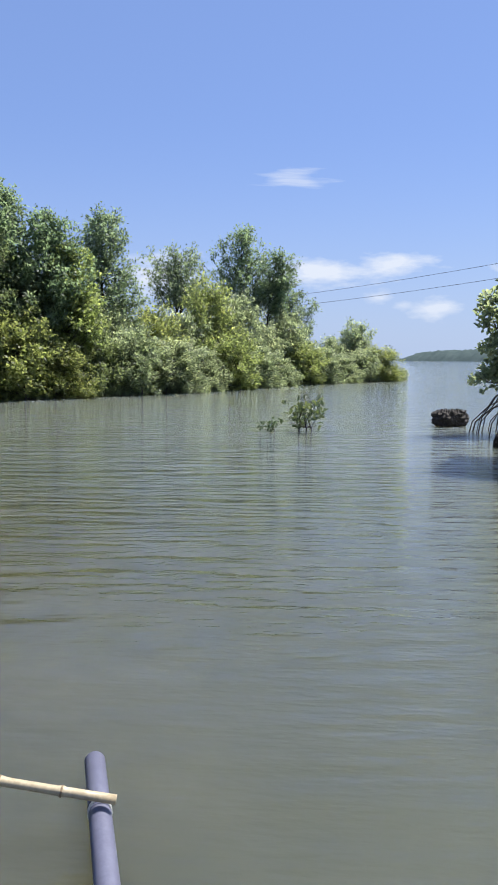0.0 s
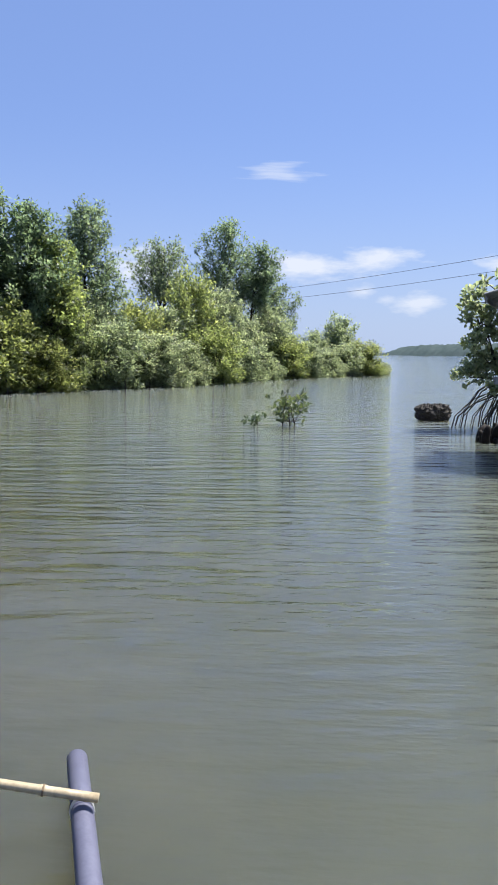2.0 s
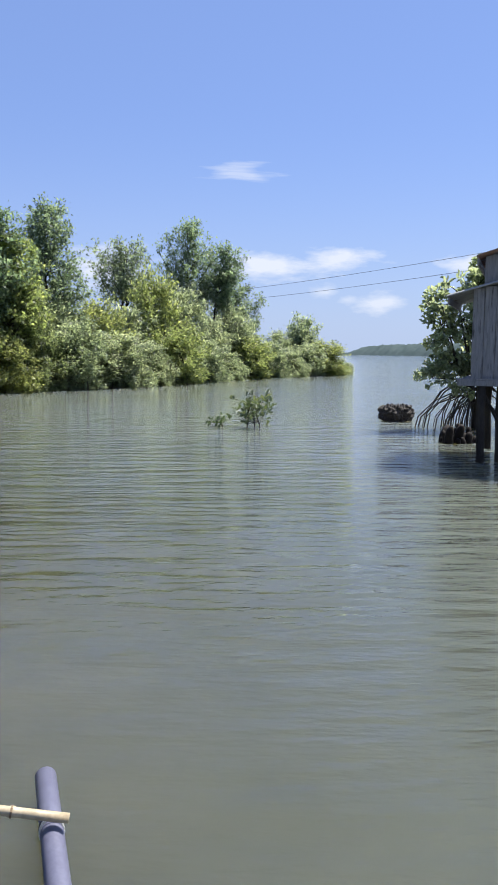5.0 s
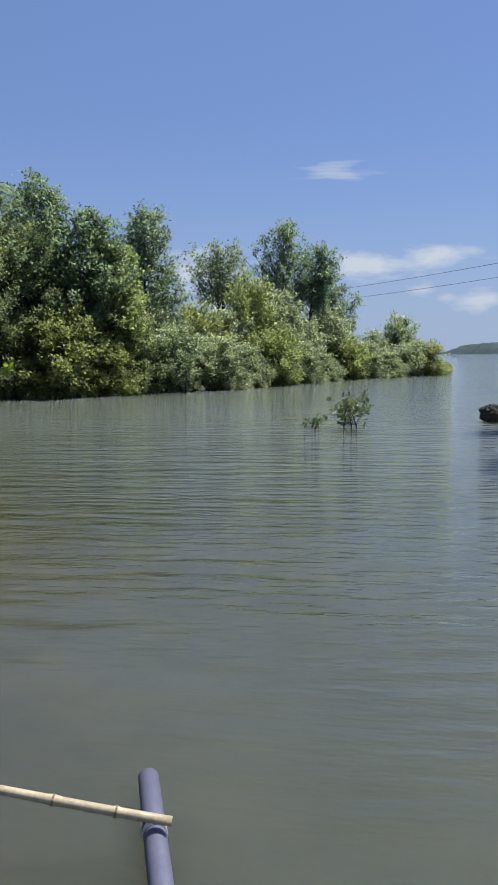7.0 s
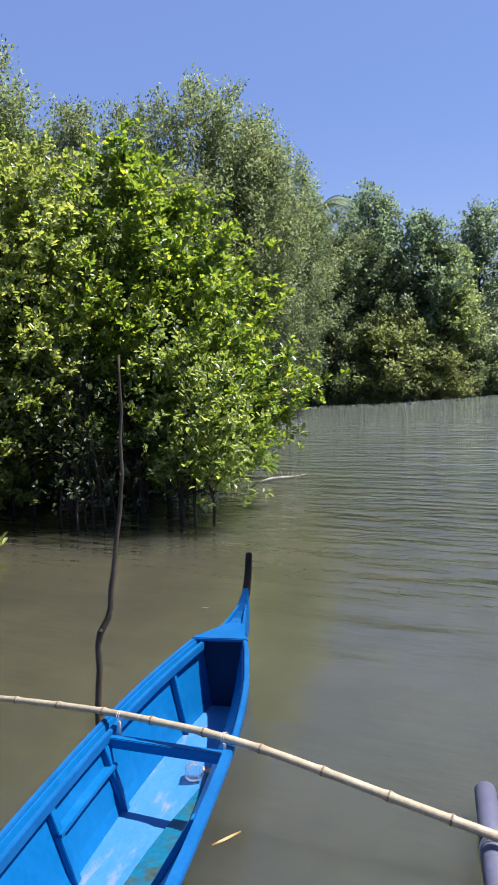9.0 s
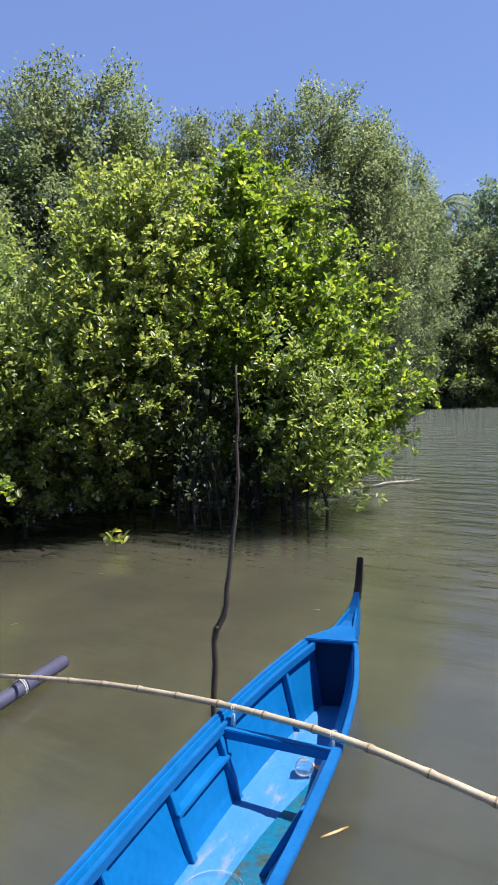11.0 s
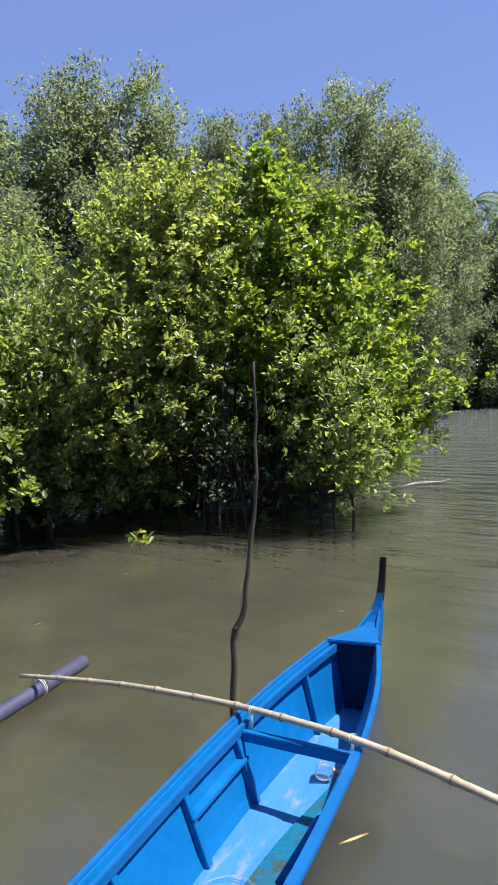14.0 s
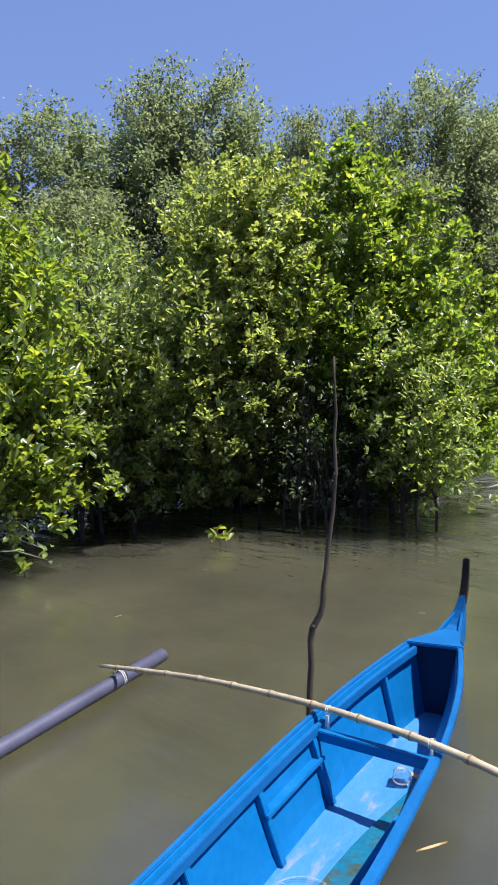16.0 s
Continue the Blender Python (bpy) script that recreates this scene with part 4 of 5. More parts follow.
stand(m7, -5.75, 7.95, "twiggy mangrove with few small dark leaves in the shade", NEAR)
m3 = grow("mangrove_tree", 13, M_LEAF_BRIGHT, M_BARK, 4.6, lean([(0.55, 0.75, 0.6), (1.1, 0.5, 1.0), (2.4, 0.1, 1.45), (3.5, 0.0, 1.2), (4.1, 0.0, 0.8), (4.55, -0.1, 0.3)]),
          ((0, 0), (-0.3, -0.2), (0.2, 0.2)), 105, 7, 3, 7, 0.115, 0.06, True, 0.42, 0.75, 0.045, 0.05, 0.5, 0.3, 0.12)
stand(m3, -7.55, 4.2, "mangrove with light green leaves hanging low over the water", NEAR)
m4 = grow("mangrove_tree", 14, M_LEAF_DARK, M_BARK, 3.0, lean([(0.6, 0.0, 1.1), (1.4, 0.0, 1.35), (2.2, 0.0, 1.15), (2.9, 0.0, 0.5)]),
          ((0, 0), (0.4, 0.2), (-0.4, 0.1), (0.1, -0.4), (-0.2, -0.3)), 85, 7, 3, 7, 0.1, 0.05, True, 0.4, 0.7, 0.03, 0.05, 0.5, 0.3, 0.12)
stand(m4, -7.9, 6.2, "low mangrove with dark green leaves and bare stems near the water", NEAR)
m5 = grow("mangrove_tree", 15, M_LEAF_DARK, M_BARK, 4.0, [(0.3, 0, 0, 1.1), (1.2, 0, 0, 1.5), (2.5, 0, 0, 1.4), (3.4, 0, 0, 0.9), (3.95, 0, 0, 0.35)],
          ((0, 0), (0.4, -0.3), (-0.5, 0.2)), 70, 7, 20, 1, 0.11, 0.06, None, 0.5, 0.7, 0.04, 0.1, 0.4, 0.3, 0.1)
stand(m5, -9.3, 9.9, "dense dark green mangrove behind the water's edge", NEAR)
for x, y, turn, sc in ((-9.6, 7.2, 1.2, 1.05), (-7.9, 10.9, 4.4, 0.95), (-8.0, 12.6, 2.3, 1.05), (-11.6, 9.0, 4.0, 1.2), (-6.9, 12.4, 5.0, 0.95), (-9.8, 5.2, 0.4, 1.1), (-10.8, 11.2, 5.6, 1.2), (-11.8, 6.6, 1.9, 1.2), (-9.6, 13.6, 0.9, 1.2)):
    copy_thing(m5, place(x, y, turn, sc))


# added filler: these shrubs block the light that showed between the stems
shrub = plant("mangrove_shrub", dome(np.random.default_rng(17), 16, 1.0, 1.5, 0.0, 0.42), 1150, 16, M_LEAF_DARK, M_BARK, 6, 0.12, 0.06, ((0, 0), (0.3, -0.3), (-0.4, 0.2)), 1.2, 0.03, None, 30, 0.006, 0.2, 0.3, 0, 0.4, 0.0)
stand(shrub, -6.25, 10.75, "dense filler shrub added to darken the gap behind the mangrove stems", "shrubs under the near mangroves", "shrub")
for x, y, turn, sc in ((-7.0, 10.2, 1.0, 1.0), (-7.9, 9.75, 2.1, 1.05), (-8.6, 9.0, 3.3, 1.0), (-9.3, 8.2, 4.4, 1.05), (-9.8, 7.3, 5.2, 1.0)):
    copy_thing(shrub, place(x, y, turn, sc))


def sprout(x, y, seed, size, label):
    rng = np.random.default_rng(seed)
    cs = np.array([(0, 0, 0.12), (0.06, 0.02, 0.1), (-0.05, 0.03, 0.09), (0.02, -0.05, 0.15)]) * size
    ob = thing("mangrove_seedling", label, "seedling", at=place(x, y))
    part("leaves", leaves_mesh("leaves", cs, np.tile([[0, 0, 1.0]], (4, 1)), rng, 5, 0.1 * size, 0.045 * size), M_LEAF_BRIGHT, ob)
    part("stem", Soup().tube([(0, 0, -0.4), (0.005, 0, 0.06), (0, 0, 0.14 * size)], [0.006, 0.005, 0.003], 5), M_BARK, ob)


sprout(-5.88, 6.43, 21, 1.15, "tuft of bright green seedling leaves above the water")
sprout(-6.55, 4.3, 22, 1.0, "small leafy twig standing out of the water")


def drooping_branch():
    rng = np.random.default_rng(23)
    b = thing("drooping_branch", "bare twig with a few green leaves hanging over the water", "branch")
    ends = []
    for k in range(5):
        a = Vector((-7.15 + 0.1 * k, 4.35 - 0.08 * k, 0.75 - 0.11 * k))
        e = a + Vector((0.42 + rng.normal() * 0.06, 0.34 + rng.normal() * 0.06, -0.22 + 0.03 * k))
        m = a.lerp(e, 0.5) + Vector((0, 0, 0.05))
        part("twig", Soup().tube([a - Vector((0.3, 0.25, 0.04)), a, m, e], [0.008, 0.007, 0.005, 0.003], 5, False), M_DRIFT, b, smooth=True)
        ends += [m, e]
    cs = np.array([tuple(p) for p in ends])
    part("leaves", leaves_mesh("leaves", cs, np.tile([[0.5, 0.4, 0.5]], (len(ends), 1)), rng, 4, 0.09, 0.045), M_LEAF_OLIVE, b)


drooping_branch()


def driftwood():
    d = thing("driftwood_branch", "pale floating branch at the mangrove's edge", "branch")
    part("stem", Soup().tube([(-5.36, 11.65, 0.0), (-5.25, 11.85, 0.035), (-5.1, 12.1, 0.03), (-4.98, 12.3, 0.02), (-4.88, 12.45, 0.04)], [0.018, 0.024, 0.02, 0.014, 0.007], 8), M_DRIFT, d, smooth=True)
    rng = np.random.default_rng(4)
    for k in range(7):
        f = 0.3 + 0.1 * k
        a = Vector((-5.36, 11.65, 0.03)).lerp(Vector((-4.88, 12.45, 0.05)), f)
        part("twig", Soup().tube([a, a + Vector((rng.normal() * 0.08, rng.normal() * 0.08, rng.uniform(0.04, 0.14)))], [0.007, 0.003], 5), M_DRIFT, d)


driftwood()


def mud_hump():
    rng = np.random.default_rng(6)
    s = Soup()
    rings, seg = 6, 26
    for j in range(rings):
        r = j / (rings - 1)
        for k in range(seg):
            a = 2 * math.pi * k / seg
            e = r * (0.85 + 0.3 * noise.noise(Vector((math.cos(a) * 1.5, math.sin(a) * 1.5, 3))))
            s.v.append((e * 0.85 * math.cos(a), e * 0.4 * math.sin(a), 0.045 * (1 - r * 1.6) + rng.uniform(-0.015, 0.02)))
    for j in range(rings - 1):
        for k in range(seg):
            a, c = j * seg + k, j * seg + (k + 1) % seg
            s.f.append((a, c, c + seg, a + seg))
    ob = part("mud_hump", s, M_WET)
    ob.matrix_basis = pose(-6.85, 5.72, 0.005, 0, 0, 40)
    tagged(ob, "dark wet mud with dead leaves just breaking the surface", "mud", kind="structure")


mud_hump()

# ---- tall wood behind the near mangroves ----
WOOD_GROUP = "tall trees behind the near mangroves"


def slim(height, radius, low=0.2, belly=0.55, top=0.42):
    """Outline of a tall tree: narrow below, widest at the belly, rounded at the top."""
    return [(height * low, 0, 0, radius * 0.55), (height * (low + belly) * 0.5, 0, 0, radius * 0.85), (height * belly, 0, 0, radius), (height * 0.8, 0, 0, radius * 0.92), (height * 0.9, 0, 0, radius * 0.74), (height * 0.97, 0, 0, radius * top)]


wood_kinds = []
for i, (leaf, bark, label, r, n) in enumerate(((M_LEAF_GREY, M_BARK_PALE, "tall slender tree with airy grey-green foliage", 1.9, 100), (M_LEAF_GREY, M_BARK, "tall tree with dull green open foliage", 2.05, 105),
                                          (M_LEAF_GREY, M_BARK_PALE, "tall pale-stemmed tree with thin grey-green crown", 1.75, 95))):
    t_ = grow("riverside_tree", 50 + i, leaf, bark, 10.0, slim(10.0, r, 0.14, 0.5 + 0.08 * i), ((0, 0), (0.3, 0.2)) if i != 1 else ((0, 0),), n, 9, 42, 1, 0.118, 0.075, None, 0.5, 0.6, 0.07, 0.12, 0.05, 0.5, 0.12, twigs=0.5, wild=0.85)
    tagged(t_, label, "tree", WOOD_GROUP)
    wood_kinds.append(t_)
# x, y, height, kind, breadth
WOOD = [(-14.7, 12.9, 9.7, 2, 0.9), (-13.8, 13.8, 10.0, 0, 1.0), (-12.8, 16.3, 9.7, 2, 0.8), (-10.6, 19.1, 10.05, 1, 0.9), (-14.9, 11.4, 8.7, 1, 1.0), (-13.3, 14.6, 9.0, 1, 0.8), (-12.2, 18.2, 9.9, 0, 0.7), (-9.6, 20.2, 9.5, 2, 0.95), (-11.4, 22.6, 10.4, 0, 0.85), (-12.2, 27.6, 10.1, 0, 1.0),
        (-13.9, 33.0, 10.0, 2, 1.2), (-12.6, 34.6, 8.4, 1, 1.0), (-15.3, 9.6, 8.9, 0, 1.05), (-16.4, 8.2, 8.6, 2, 1.05), (-17.6, 6.9, 8.8, 1, 1.0), (-12.3, 12.2, 7.0, 2, 0.95), (-11.2, 14.8, 7.2, 0, 0.9), (-13.0, 9.4, 6.4, 1, 0.9),
        (-10.4, 17.2, 7.4, 1, 0.85), (-15.6, 16.0, 9.2, 2, 1.0), (-13.4, 20.0, 8.6, 1, 1.0), (-11.6, 22.6, 8.2, 1, 0.9), (-14.0, 7.4, 6.2, 0, 0.9)]
used = set()
for i, (x, y, h, k, wide) in enumerate(WOOD):
    m = place(x, y, i * 1.7, wide, h / 10.3)
    if k in used:
        copy_thing(wood_kinds[k], m)
    else:
        wood_kinds[k].matrix_basis = m
        used.add(k)

# ---- far shore ----
FAR = "mangroves along the far shore"
bushes = []
for i, (leaf, label) in enumerate(((M_LEAF_SHORE, "rounded mangrove bush with silvery olive leaves"), (M_LEAF_GREY, "dense grey-green mangrove bush down to the water"), (M_LEAF_SHORE, "pale silvery mangrove bush at the water's edge"),
                                   (M_LEAF_HAZEL, "mangrove bush with olive-green leaves leaning over the water"))):
    r = 1.75 + 0.15 * (i % 2)
    b_ = grow("mangrove_bush", 60 + i, leaf, M_BARK, 4.0, [(0.1, 0, 0, r * 0.9), (0.9, 0.1, 0, r), (2.0, 0, 0.1, r * 0.92), (3.0, -0.1, 0, r * 0.74), (3.7, 0, 0, r * 0.4)], ((0, 0), (0.8, 0.2), (-0.7, -0.3), (0.1, -0.6)), 84, 6, 32, 1, 0.165, 0.105, None, 0.45, 0.55, 0.04, 0.12, 0.15, 0.4, 0.05, twigs=0.4, wild=0.9)
    tagged(b_, label, "mangrove", FAR)
    bushes.append(b_)
# x, y, height, kind, breadth
SHORE = [(-19.5, 34.4, 4.4, 1, 1.1), (-17.0, 34.2, 4.2, 1, 1.1), (-14.6, 33.8, 4.2, 1, 1.0), (-13.0, 33.6, 3.7, 1, 0.85), (-10.9, 34.6, 4.1, 3, 1.15), (-9.2, 36.4, 2.6, 3, 0.75), (-8.2, 38.2, 3.2, 1, 0.8), (-6.7, 39.8, 3.5, 0, 1.05), (-4.9, 42.0, 3.4, 0, 1.05),
         (-3.6, 44.6, 2.5, 2, 0.9), (-2.2, 47.0, 3.4, 3, 0.95), (-0.8, 50.2, 3.2, 0, 1.0), (0.6, 53.8, 3.3, 2, 1.0), (2.2, 57.2, 3.0, 3, 1.0), (3.8, 59.4, 3.2, 0, 1.0), (5.6, 61.6, 3.4, 2, 1.0), (7.2, 64.2, 3.2, 0, 1.0), (8.8, 66.4, 3.0, 3, 1.0), (10.0, 68.2, 2.2, 2, 0.8), (10.9, 69.4, 1.3, 0, 0.6),
         (-15.8, 35.8, 6.2, 1, 1.2), (-13.8, 35.6, 6.0, 3, 1.1), (-11.6, 36.4, 6.2, 1, 1.15), (-9.6, 38.4, 5.8, 3, 1.0), (-8.2, 41.0, 5.6, 0, 1.0), (-6.6, 44.0, 4.8, 3, 1.1), (-5.4, 47.2, 5.4, 0, 1.15), (-3.6, 49.8, 6.8, 3, 1.15), (-2.2, 52.0, 7.1, 0, 1.15), (-0.4, 54.6, 6.9, 2, 1.15), (1.2, 57.6, 6.2, 0, 1.15),
         (2.6, 60.8, 5.4, 2, 1.1), (-7.8, 48.6, 6.2, 2, 1.2), (-6.0, 51.6, 6.6, 2, 1.1), (4.9, 67.0, 6.2, 2, 0.95), (7.2, 69.0, 6.0, 0, 1.0), (6.0, 68.4, 5.2, 2, 0.9), (8.6, 69.4, 4.6, 2, 0.9), (-15.6, 31.4, 6.4, 3, 1.1), (-17.2, 32.6, 7.2, 1, 1.2), (-14.6, 34.6, 7.0, 1, 1.2), (-17.8, 36.6, 7.0, 1, 1.2)]
used = set()
for i, (x, y, h, k, wide) in enumerate(SHORE):
    m = pose(0, 0, -0.1) @ place(x, y, i * 2.1, wide, h / 4.0)
    if k in used:
        copy_thing(bushes[k], m)
    else:
        bushes[k].matrix_basis = m
        used.add(k)

SHORE_TREES = "tall trees on the far shore"


def shore_tree(x, y, seed, leaf, height, crown, limb_count, tufts, label, stems=((0, 0),), spray=0.55, sprays=7, rise=0.55, thick=0.1):
    t = grow("shore_tree", seed, leaf, M_BARK, height, crown, stems, limb_count, sprays, tufts, 1, 0.2, 0.13, None, spray, rise, thick, 0.13, 0.1, 0.6, 0.2, twigs=0.5, wild=0.85)
    t.matrix_basis = place(x, y)
    return tagged(t, label, "tree", SHORE_TREES)


shore_tree(-12.4, 36.2, 70, M_LEAF_BLUE, 9.9, [(3.0, 0, 0, 2.3), (5.5, 0, 0, 2.7), (7.6, 0, 0, 2.6), (8.8, 0.1, 0, 1.8), (9.6, 0.15, 0, 0.9)], 105, 30, "tall tree with dark rounded crown above the mangroves")
shore_tree(-10.2, 36.9, 71, M_LEAF_BLUE, 8.5, [(3.4, 0, 0, 1.8), (5.6, 0, 0, 2.0), (7.4, 0.1, 0, 1.7), (8.3, 0.3, 0, 0.8)], 66, 30, "dark green tree leaning out of the far shore")
shore_tree(-9.0, 37.3, 72, M_LEAF_HAZEL, 7.2, [(2.5, 0, 0, 1.3), (4.8, 0, 0, 1.4), (6.3, 0, 0, 1.1), (7.0, 0, 0, 0.5)], 50, 26, "fresh green tree between darker crowns")
shore_tree(-8.6, 42.4, 73, M_LEAF_HAZE, 9.7, [(3.0, 0.3, 0, 1.8), (5.2, 0.4, 0, 2.0), (6.8, 0, 0, 1.5), (8.4, 0, 0, 1.5), (9.4, 0, 0, 0.8)], 80, 24, "slender grey-green tree with drooping lower sprays")
shore_tree(-6.1, 53.0, 74, M_LEAF_HAZE, 9.4, [(5.4, 0, 0, 1.3), (6.6, 0, 0, 1.7), (7.5, 0, 0, 2.1), (8.4, 0.1, 0, 1.9), (9.1, 0.3, 0, 1.0)], 52, 20, "grey-green tree with an umbrella crown on bare limbs", ((0, 0), (0.4, 0)), 0.6, 7, 1.3)
shore_tree(-2.3, 57.3, 75, M_LEAF_BLUE, 11.3, [(4.6, 0.2, 0, 1.5), (6.0, 0.3, 0, 1.8), (7.4, 0.5, 0, 2.5), (8.8, 0.4, 0, 2.5), (9.9, 0.2, 0, 1.6), (11.0, 0.25, 0, 0.9)], 64, 27, "tall dark tree with open lobed crown and visible limbs", ((0, 0),), 0.65, 7, 0.9, 0.13)
shore_tree(-0.1, 57.8, 76, M_LEAF_BLUE, 9.6, [(5.2, 0.3, 0, 1.2), (6.6, 0.5, 0, 1.3), (8.0, 0.8, 0, 1.6), (8.9, 0.7, 0, 1.2), (9.4, 0.6, 0, 0.6)], 40, 24, "dark tree crown leaning over the mangroves", ((-0.6, 0),), 0.55, 7, 1.0)
shore_tree(1.4, 62.0, 77, M_LEAF_HAZE, 7.7, [(2.0, 0, 0, 1.9), (4.0, 0, 0, 2.2), (5.8, 0, 0, 1.8), (7.5, 0, 0, 0.8)], 62, 24, "feathery grey-green tree at the end of the shore")

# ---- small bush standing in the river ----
bush = grow("mangrove_sapling", 80, M_LEAF_DEEP, M_BARK, 1.0, [(0.12, -0.05, 0, 0.6), (0.4, 0.05, 0, 0.7), (0.62, 0.1, 0, 0.5), (0.85, 0.0, 0, 0.2)], ((0.2, 0), (0.05, 0.05), (-0.12, 0)), 24, 2, 1, 6, 0.15, 0.065, True, 0.2, 0.9, 0.016, 0.02, 0.7, 0.4, 0.05)
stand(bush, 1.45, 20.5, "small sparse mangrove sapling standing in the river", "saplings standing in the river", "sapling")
sprig = grow("mangrove_sapling", 81, M_LEAF_DEEP, M_BARK, 0.3, [(0.08, 0, 0, 0.22), (0.24, 0, 0, 0.12)], ((0, 0), (0.12, 0)), 6, 2, 1, 5, 0.12, 0.065, True, 0.08, 0.8, 0.008, 0.015, 0.6, 0.3, 0.05)
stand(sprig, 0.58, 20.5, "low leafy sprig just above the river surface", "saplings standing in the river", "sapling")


def oyster_rock():
    rng = np.random.default_rng(90)
    bm = bmesh.new()
    bmesh.ops.create_icosphere(bm, subdivisions=5, radius=1.0)
    for v in bm.verts:
        c = v.co.copy()
        r = 1 + 0.2 * noise.noise(c * 2.2) + 0.16 * noise.noise(c * 5) + 0.12 * abs(noise.noise(c * 11))
        w = 0.86 + 0.14 * max(-1, c.z)
        v.co = Vector((c.x * r * 0.55 * w, c.y * r * 0.42 * w, c.z * (0.30 + 0.05 * r) + (0.10 * abs(noise.noise(c * 5.5)) if c.z > 0.4 else 0)))
        v.co.z = min(v.co.z, 0.2 + 0.1 * c.x * c.x + 0.22 * abs(noise.noise(c * 5)) + 0.06 * noise.noise(c * 14))
    me = bpy.data.meshes.new("oyster_rock")
    bm.to_mesh(me)
    bm.free()
    ob = part("oyster_rock", me, M_OYSTER)
    ob.matrix_basis = pose(5.66, 22.8, 0.16, 0, 0, 8)
    tagged(ob, "dark ragged oyster-crusted rock standing in the water", "rock")


oyster_rock()

# ---- stilted hut and its mangrove ----
def hut():
    h = thing("stilt_hut", "small weathered grey plank hut on stilts over the water", "hut", at=pose(5.15, 14.3, 0, 0, 0, -21) @ pose(-5.15, -14.3, 0))
    x0, x1, y0, y1 = 5.12, 7.9, 14.3, 16.6
    n = 14
    for i in range(n):
        a = x0 + (x1 - x0) * i / n
        top = 2.86 + 0.33 * (a - x0) / 1.2 * 0.6
        part("plank", Soup().box(a + 0.004, y0 + 0.006 * (i % 3), 1.47, a + (x1 - x0) / n - 0.004, y0 + 0.024 + 0.006 * (i % 3), min(3.4, top + 0.2)), M_PLANK, h)
    for i in range(11):
        a = y0 + 0.03 + (y1 - y0 - 0.03) * i / 11
        part("plank", Soup().box(x0 + 0.005 * (i % 2), a + 0.004, 1.47, x0 + 0.024 + 0.005 * (i % 2), a + (y1 - y0) / 11 - 0.004, 2.86), M_PLANK, h)
    part("wall", Soup().box(x0 + 0.03, y1 - 0.03, 1.47, x1, y1, 3.3), M_PLANK, h)
    part("wall", Soup().box(x1 - 0.03, y0 + 0.04, 1.47, x1, y1 - 0.04, 3.4), M_PLANK, h)
    for y in (14.25, 15.4, 16.5):
        part("floor_beam", Soup().box(4.9, y - 0.05, 1.36, 8.0, y + 0.05, 1.46), M_PLANK, h, bevel=0.006)
    for i in range(16):
        a = 14.2 + 2.45 * i / 16
        part("floor_plank", Soup().box(4.95 if i > 2 else 4.88, a, 1.462, 7.95, a + 0.145, 1.487), M_PLANK, h)
    for x, y, r in ((5.33, 14.30, 0.075), (5.62, 14.5, 0.05), (6.9, 14.3, 0.07), (7.8, 14.3, 0.07), (5.35, 16.5, 0.07), (6.9, 16.5, 0.07), (7.8, 16.5, 0.07)):
        part("post", Soup().tube([(x, y, -1.3), (x + 0.01, y, 0.2), (x - 0.015, y, 0.9), (x, y, 1.37)], [r * 1.05, r, r * 0.95, r], 9), M_BARK, h, smooth=True)
    for a, b in (((5.35, 14.32, 1.25), (5.95, 14.6, 0.05)), ((5.62, 14.5, 0.25), (6.3, 14.4, 1.3)), ((5.95, 14.6, -0.5), (5.95, 14.6, 0.3)), ((6.9, 14.25, 0.3), (6.2, 14.25, 1.35))):
        part("brace", Soup().tube([a, b], [0.03, 0.028], 7), M_BARK, h)
    # low lean-to roof and the rusty upper roof, both with folds
    for (xa, za, xb, zb, ya, yb, mat_, lab) in ((4.68, 2.94, 6.4, 3.42, 14.15, 16.9, M_TIN, "dull grey sheet lean-to roof"), (5.16, 3.6, 8.5, 4.6, 14.1, 16.9, M_RUST, "rusty corrugated iron roof")):
        s, m = Soup(), 120
        for j in range(m + 1):
            y = ya + (yb - ya) * j / m
            z = 0.014 * math.sin(y * 2 * math.pi / 0.11)
            s.v += [(xa, y, za + z), (xb, y, zb + z), (xa, y, za + z - 0.012), (xb, y, zb + z - 0.012)]
        for j in range(m):
            a = j * 4
            s.f += [(a, a + 1, a + 5, a + 4), (a + 6, a + 7, a + 3, a + 2), (a, a + 4, a + 6, a + 2), (a + 1, a + 3, a + 7, a + 5)]
        s.f += [(0, 2, 3, 1), (m * 4, m * 4 + 1, m * 4 + 3, m * 4 + 2)]
        part("roof", s, mat_, h, lab)
        part("fascia", Soup().box(xa + 0.01, ya + 0.05, za - 0.15, xa + 0.035, yb - 0.05, za - 0.03), M_PLANK, h)
    part("gable", Soup().block([(5.3, 14.31, 3.1), (7.9, 14.31, 3.5), (7.9, 14.34, 3.5), (5.3, 14.34, 3.1), (5.3, 14.31, 3.6), (7.9, 14.31, 4.36), (7.9, 14.34, 4.36), (5.3, 14.34, 3.6)]), M_PLANK, h)
    return h


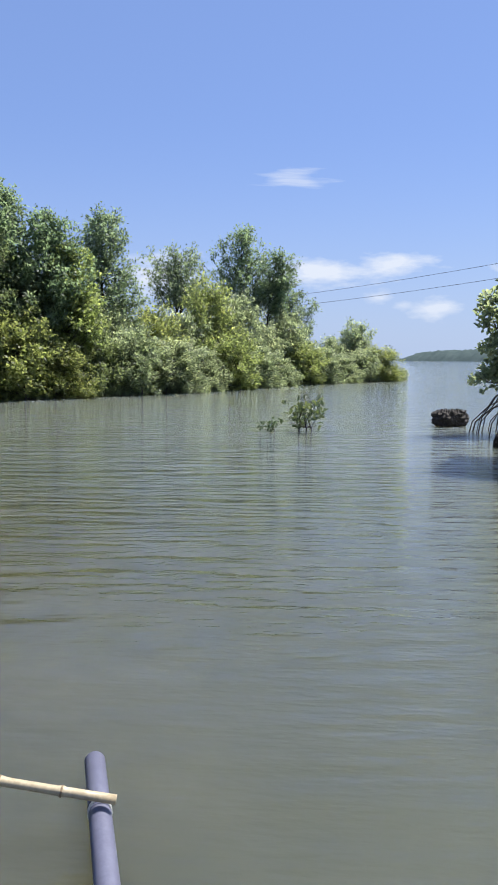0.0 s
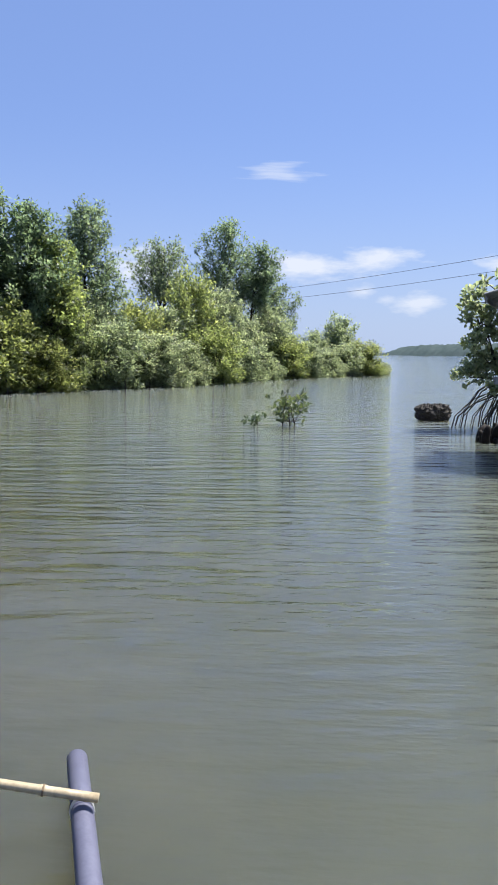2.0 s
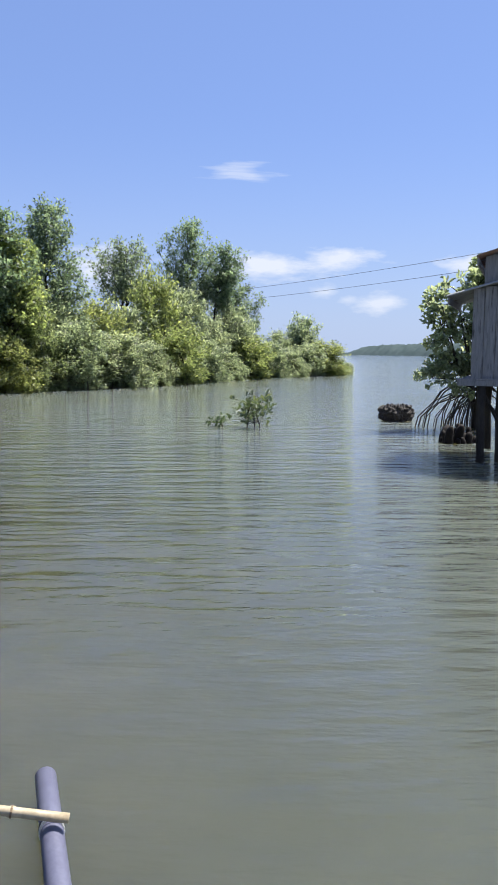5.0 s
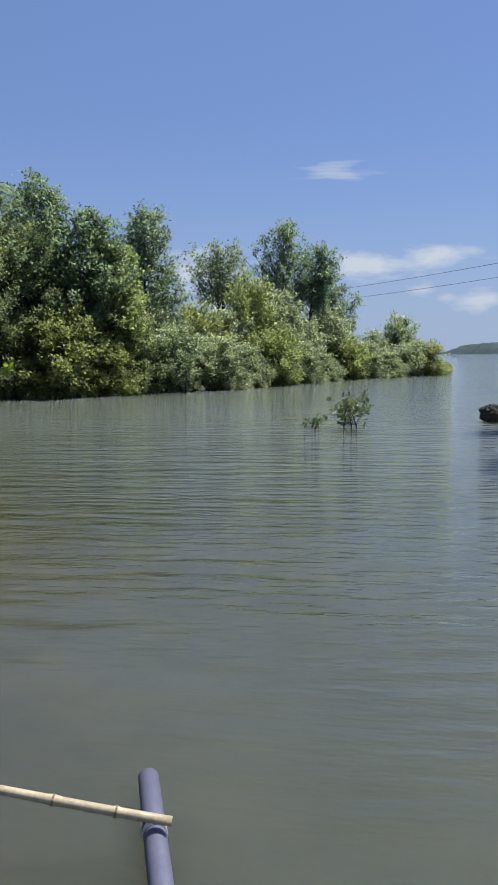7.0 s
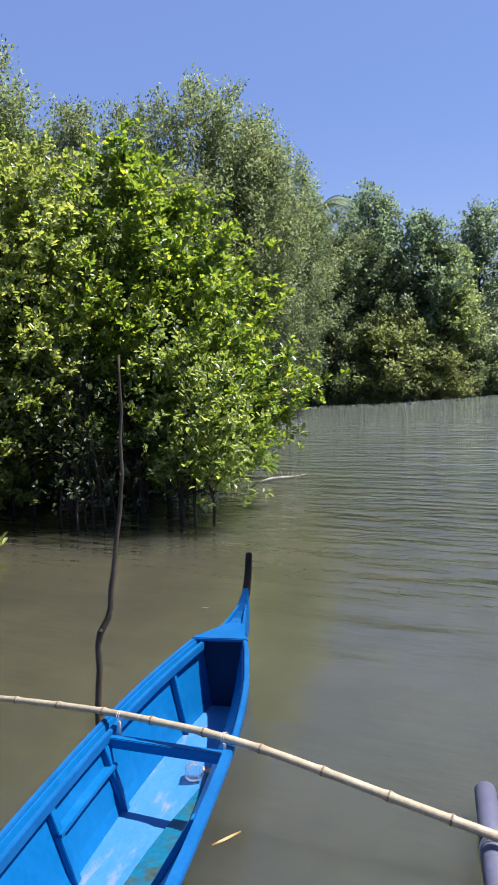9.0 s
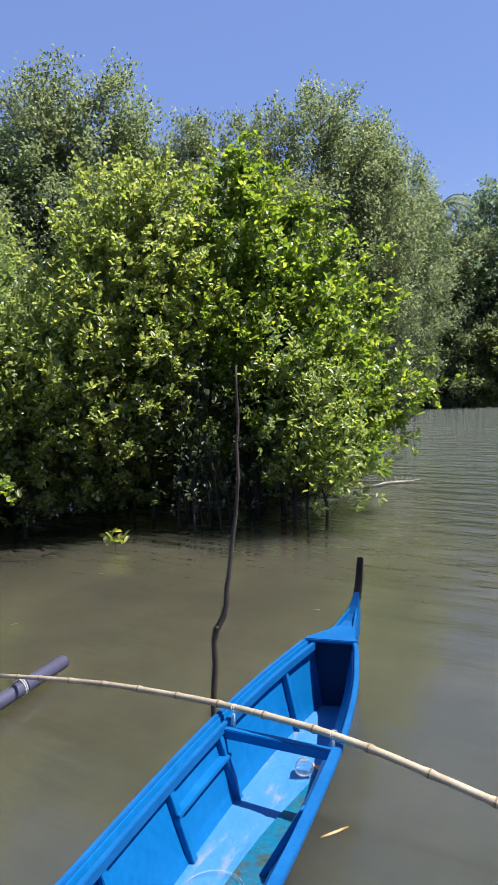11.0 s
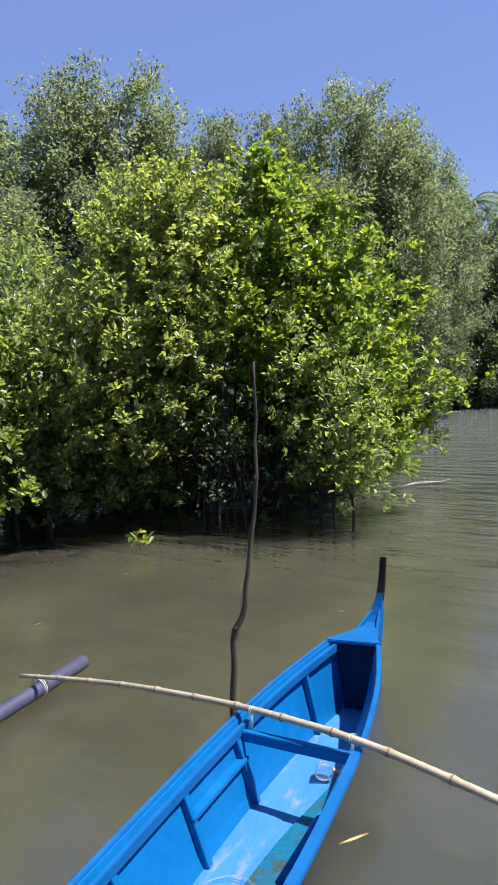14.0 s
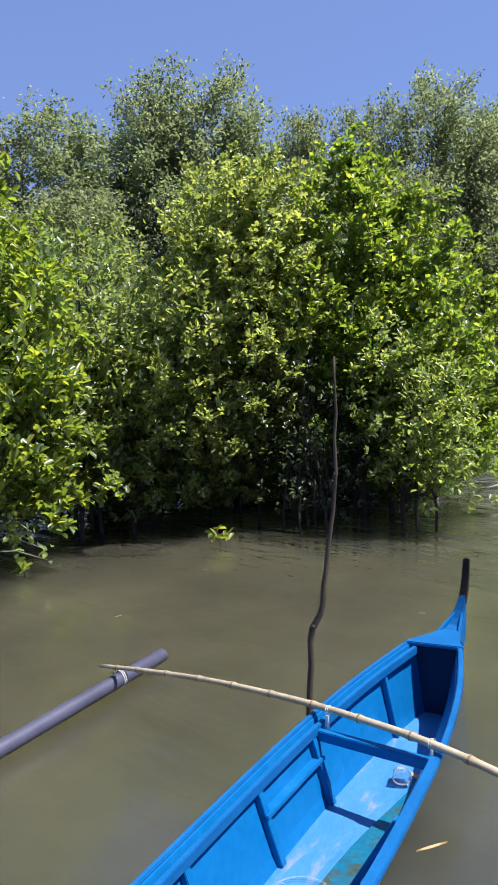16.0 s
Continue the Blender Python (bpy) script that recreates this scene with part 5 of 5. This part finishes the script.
hut()
prop = plant("mangrove_tree", [(0.75, 0, 4.05, 0.5, 0.5, 0.35), (0.35, -0.1, 3.6, 0.55, 0.6, 0.4), (0.9, 0.2, 3.4, 0.8, 0.8, 0.5), (-0.55, -0.2, 3.15, 0.5, 0.6, 0.4), (0.0, -0.2, 2.8, 0.6, 0.7, 0.45), (-0.4, -0.3, 2.2, 0.5, 0.5, 0.35), (0.3, -0.2, 2.0, 0.7, 0.7, 0.5), (-0.75, -0.3, 1.3, 0.5, 0.5, 0.22), (0.0, -0.3, 1.25, 0.65, 0.6, 0.3), (1.2, 0, 2.6, 0.9, 0.9, 0.7), (1.3, 0, 1.5, 0.9, 0.8, 0.5), (-0.55, -0.2, 2.65, 0.45, 0.45, 0.35), (-0.3, -0.2, 1.7, 0.5, 0.5, 0.35), (-0.2, -0.2, 3.5, 0.45, 0.45, 0.4)],
             950, 85, M_LEAF_SHORE, M_BARK, 6, 0.16, 0.085, ((0.5, 0.0),), 3.0, 0.09, True, 110, 0.008, 0.4, 0.34, 0, 0.42, 0.8)
rng = np.random.default_rng(86)
for k in range(46):
    a, s_, hgt = rng.uniform(math.pi * 0.55, math.pi * 1.75), rng.uniform(0.35, 1.75), rng.uniform(0.6, 1.35)
    dx, dy = math.cos(a) * s_, math.sin(a) * s_ * 0.7
    r = rng.uniform(0.009, 0.02)
    part("prop_root", Soup().tube([(0.5, 0, hgt), (0.5 + dx * 0.3, dy * 0.3, hgt * 0.98), (0.5 + dx * 0.65, dy * 0.65, hgt * 0.72), (0.5 + dx * 0.9, dy * 0.9, hgt * 0.3), (0.5 + dx, dy, -0.4)], [r * 1.3, r * 1.2, r, r, r * 0.9], 6, False), M_BARK, prop, smooth=True)
stand(prop, 6.75, 20.6, "mangrove on arching prop roots behind the stilt hut", "", "mangrove")


def stump():
    rng = np.random.default_rng(87)
    s = thing("root_stump", "dark clump of dead mangrove stumps in the water", "stump")
    for k in range(22):
        x, y, hh = 5.5 + rng.uniform(0, 0.75), 17.2 + rng.uniform(-0.2, 0.5), rng.uniform(0.1, 0.42)
        r = rng.uniform(0.05, 0.1)
        lean = Vector((rng.normal() * 0.05, rng.normal() * 0.05, 0))
        part("stub", Soup().tube([Vector((x, y, -0.5)), Vector((x, y, hh * 0.35)) + lean * 0.3, Vector((x, y, hh * 0.75)) + lean * 0.9, Vector((x, y, hh)) + lean * 1.5], [r * 1.2, r * 1.1, r, r * 0.5], 7), M_HORN, s, smooth=True)


stump()

# ---- overhead cables ----
CABLE_SAG = 0.5
for a, b in (((-11.0, 88.0, 7.45), (15.2, 36.0, 6.95)), ((-10.5, 87.5, 6.65), (15.2, 36.0, 6.2))):
    a, b = Vector(a), Vector(b)
    pts = []
    for i in range(41):
        f = i / 40
        p = a.lerp(b, f)
        p.z -= CABLE_SAG * 4 * f * (1 - f)
        pts.append(p)
    ob = part("overhead_cable", Soup().tube(pts, [0.011] * 41, 6), M_WIRE)
    tagged(ob, "thin black overhead cable across the river", "cable", "overhead cables")


# ---- small things ----
def net_scrap():
    """A torn piece of fine fishing net hanging from the mangrove into the water."""
    n = thing("net_scrap", "torn scrap of pale fishing net hanging into the water", "net")
    rng = np.random.default_rng(95)
    a, b = Vector((-5.2, 9.4, 0.42)), Vector((-4.8, 9.85, 0.34))
    for i in range(22):
        p = a.lerp(b, i / 21)
        q = p + Vector((-0.22 + rng.normal() * 0.03, -0.12, -p.z - 0.05))
        part("strand", Soup().tube([p, p.lerp(q, 0.5) + Vector((rng.normal() * 0.03, rng.normal() * 0.03, 0)), q], [0.0012] * 3, 4, False), M_CORD, n)
    for j in range(8):
        off = Vector((-0.22, -0.12, -0.4)) * (j / 8)
        part("strand", Soup().tube([a + off, a.lerp(b, 0.5) + off + Vector((0, 0, -0.05)), b + off], [0.0012] * 3, 4, False), M_CORD, n)


net_scrap()


PALM = (-13.5, 33.5)


def palm():
    """A coconut palm whose fronds show past the tall trees."""
    t = thing("coconut_palm", "coconut palm with drooping fronds behind the trees", "palm", at=place(*PALM, 0, 1.0, 1.22))
    part("trunk", Soup().tube([(0, 0, -0.5), (0.15, 0, 2.5), (0.1, 0.1, 5.0), (0, 0, 7.2)], [0.16, 0.12, 0.1, 0.09], 9), M_BARK_PALE, t, smooth=True)
    rng = np.random.default_rng(96)
    for k in range(15):
        az, rise, ln = k * 2.4 + rng.uniform(-0.2, 0.2), rng.uniform(-0.2, 1.0), rng.uniform(1.5, 2.0)
        out = Vector((math.cos(az), math.sin(az), 0))
        side = Vector((-out.y, out.x, 0))
        rib = [Vector((0, 0, 7.15)) + out * (ln * f) + Vector((0, 0, rise * ln * f - (0.75 + 0.3 * rise) * ln * f * f)) for f in [i / 10 for i in range(11)]]
        s = Soup().tube(rib, [0.022 - 0.0018 * i for i in range(11)], 5, False)
        for i in range(1, 40):
            f = i / 40 * 10
            p = rib[int(f)].lerp(rib[min(10, int(f) + 1)], f % 1)
            w = 0.5 * math.sin(math.pi * min(0.97, 0.12 + i / 44))
            for sg in (-1, 1):
                e = p + side * (sg * w) + out * (0.25 * w) - Vector((0, 0, 0.45 * w))
                o = len(s.v)
                s.v += [p, p + out * 0.035, e]
                s.f.append((o, o + 1, o + 2))
        part("frond", s, M_LEAF_HAZE, t)


palm()
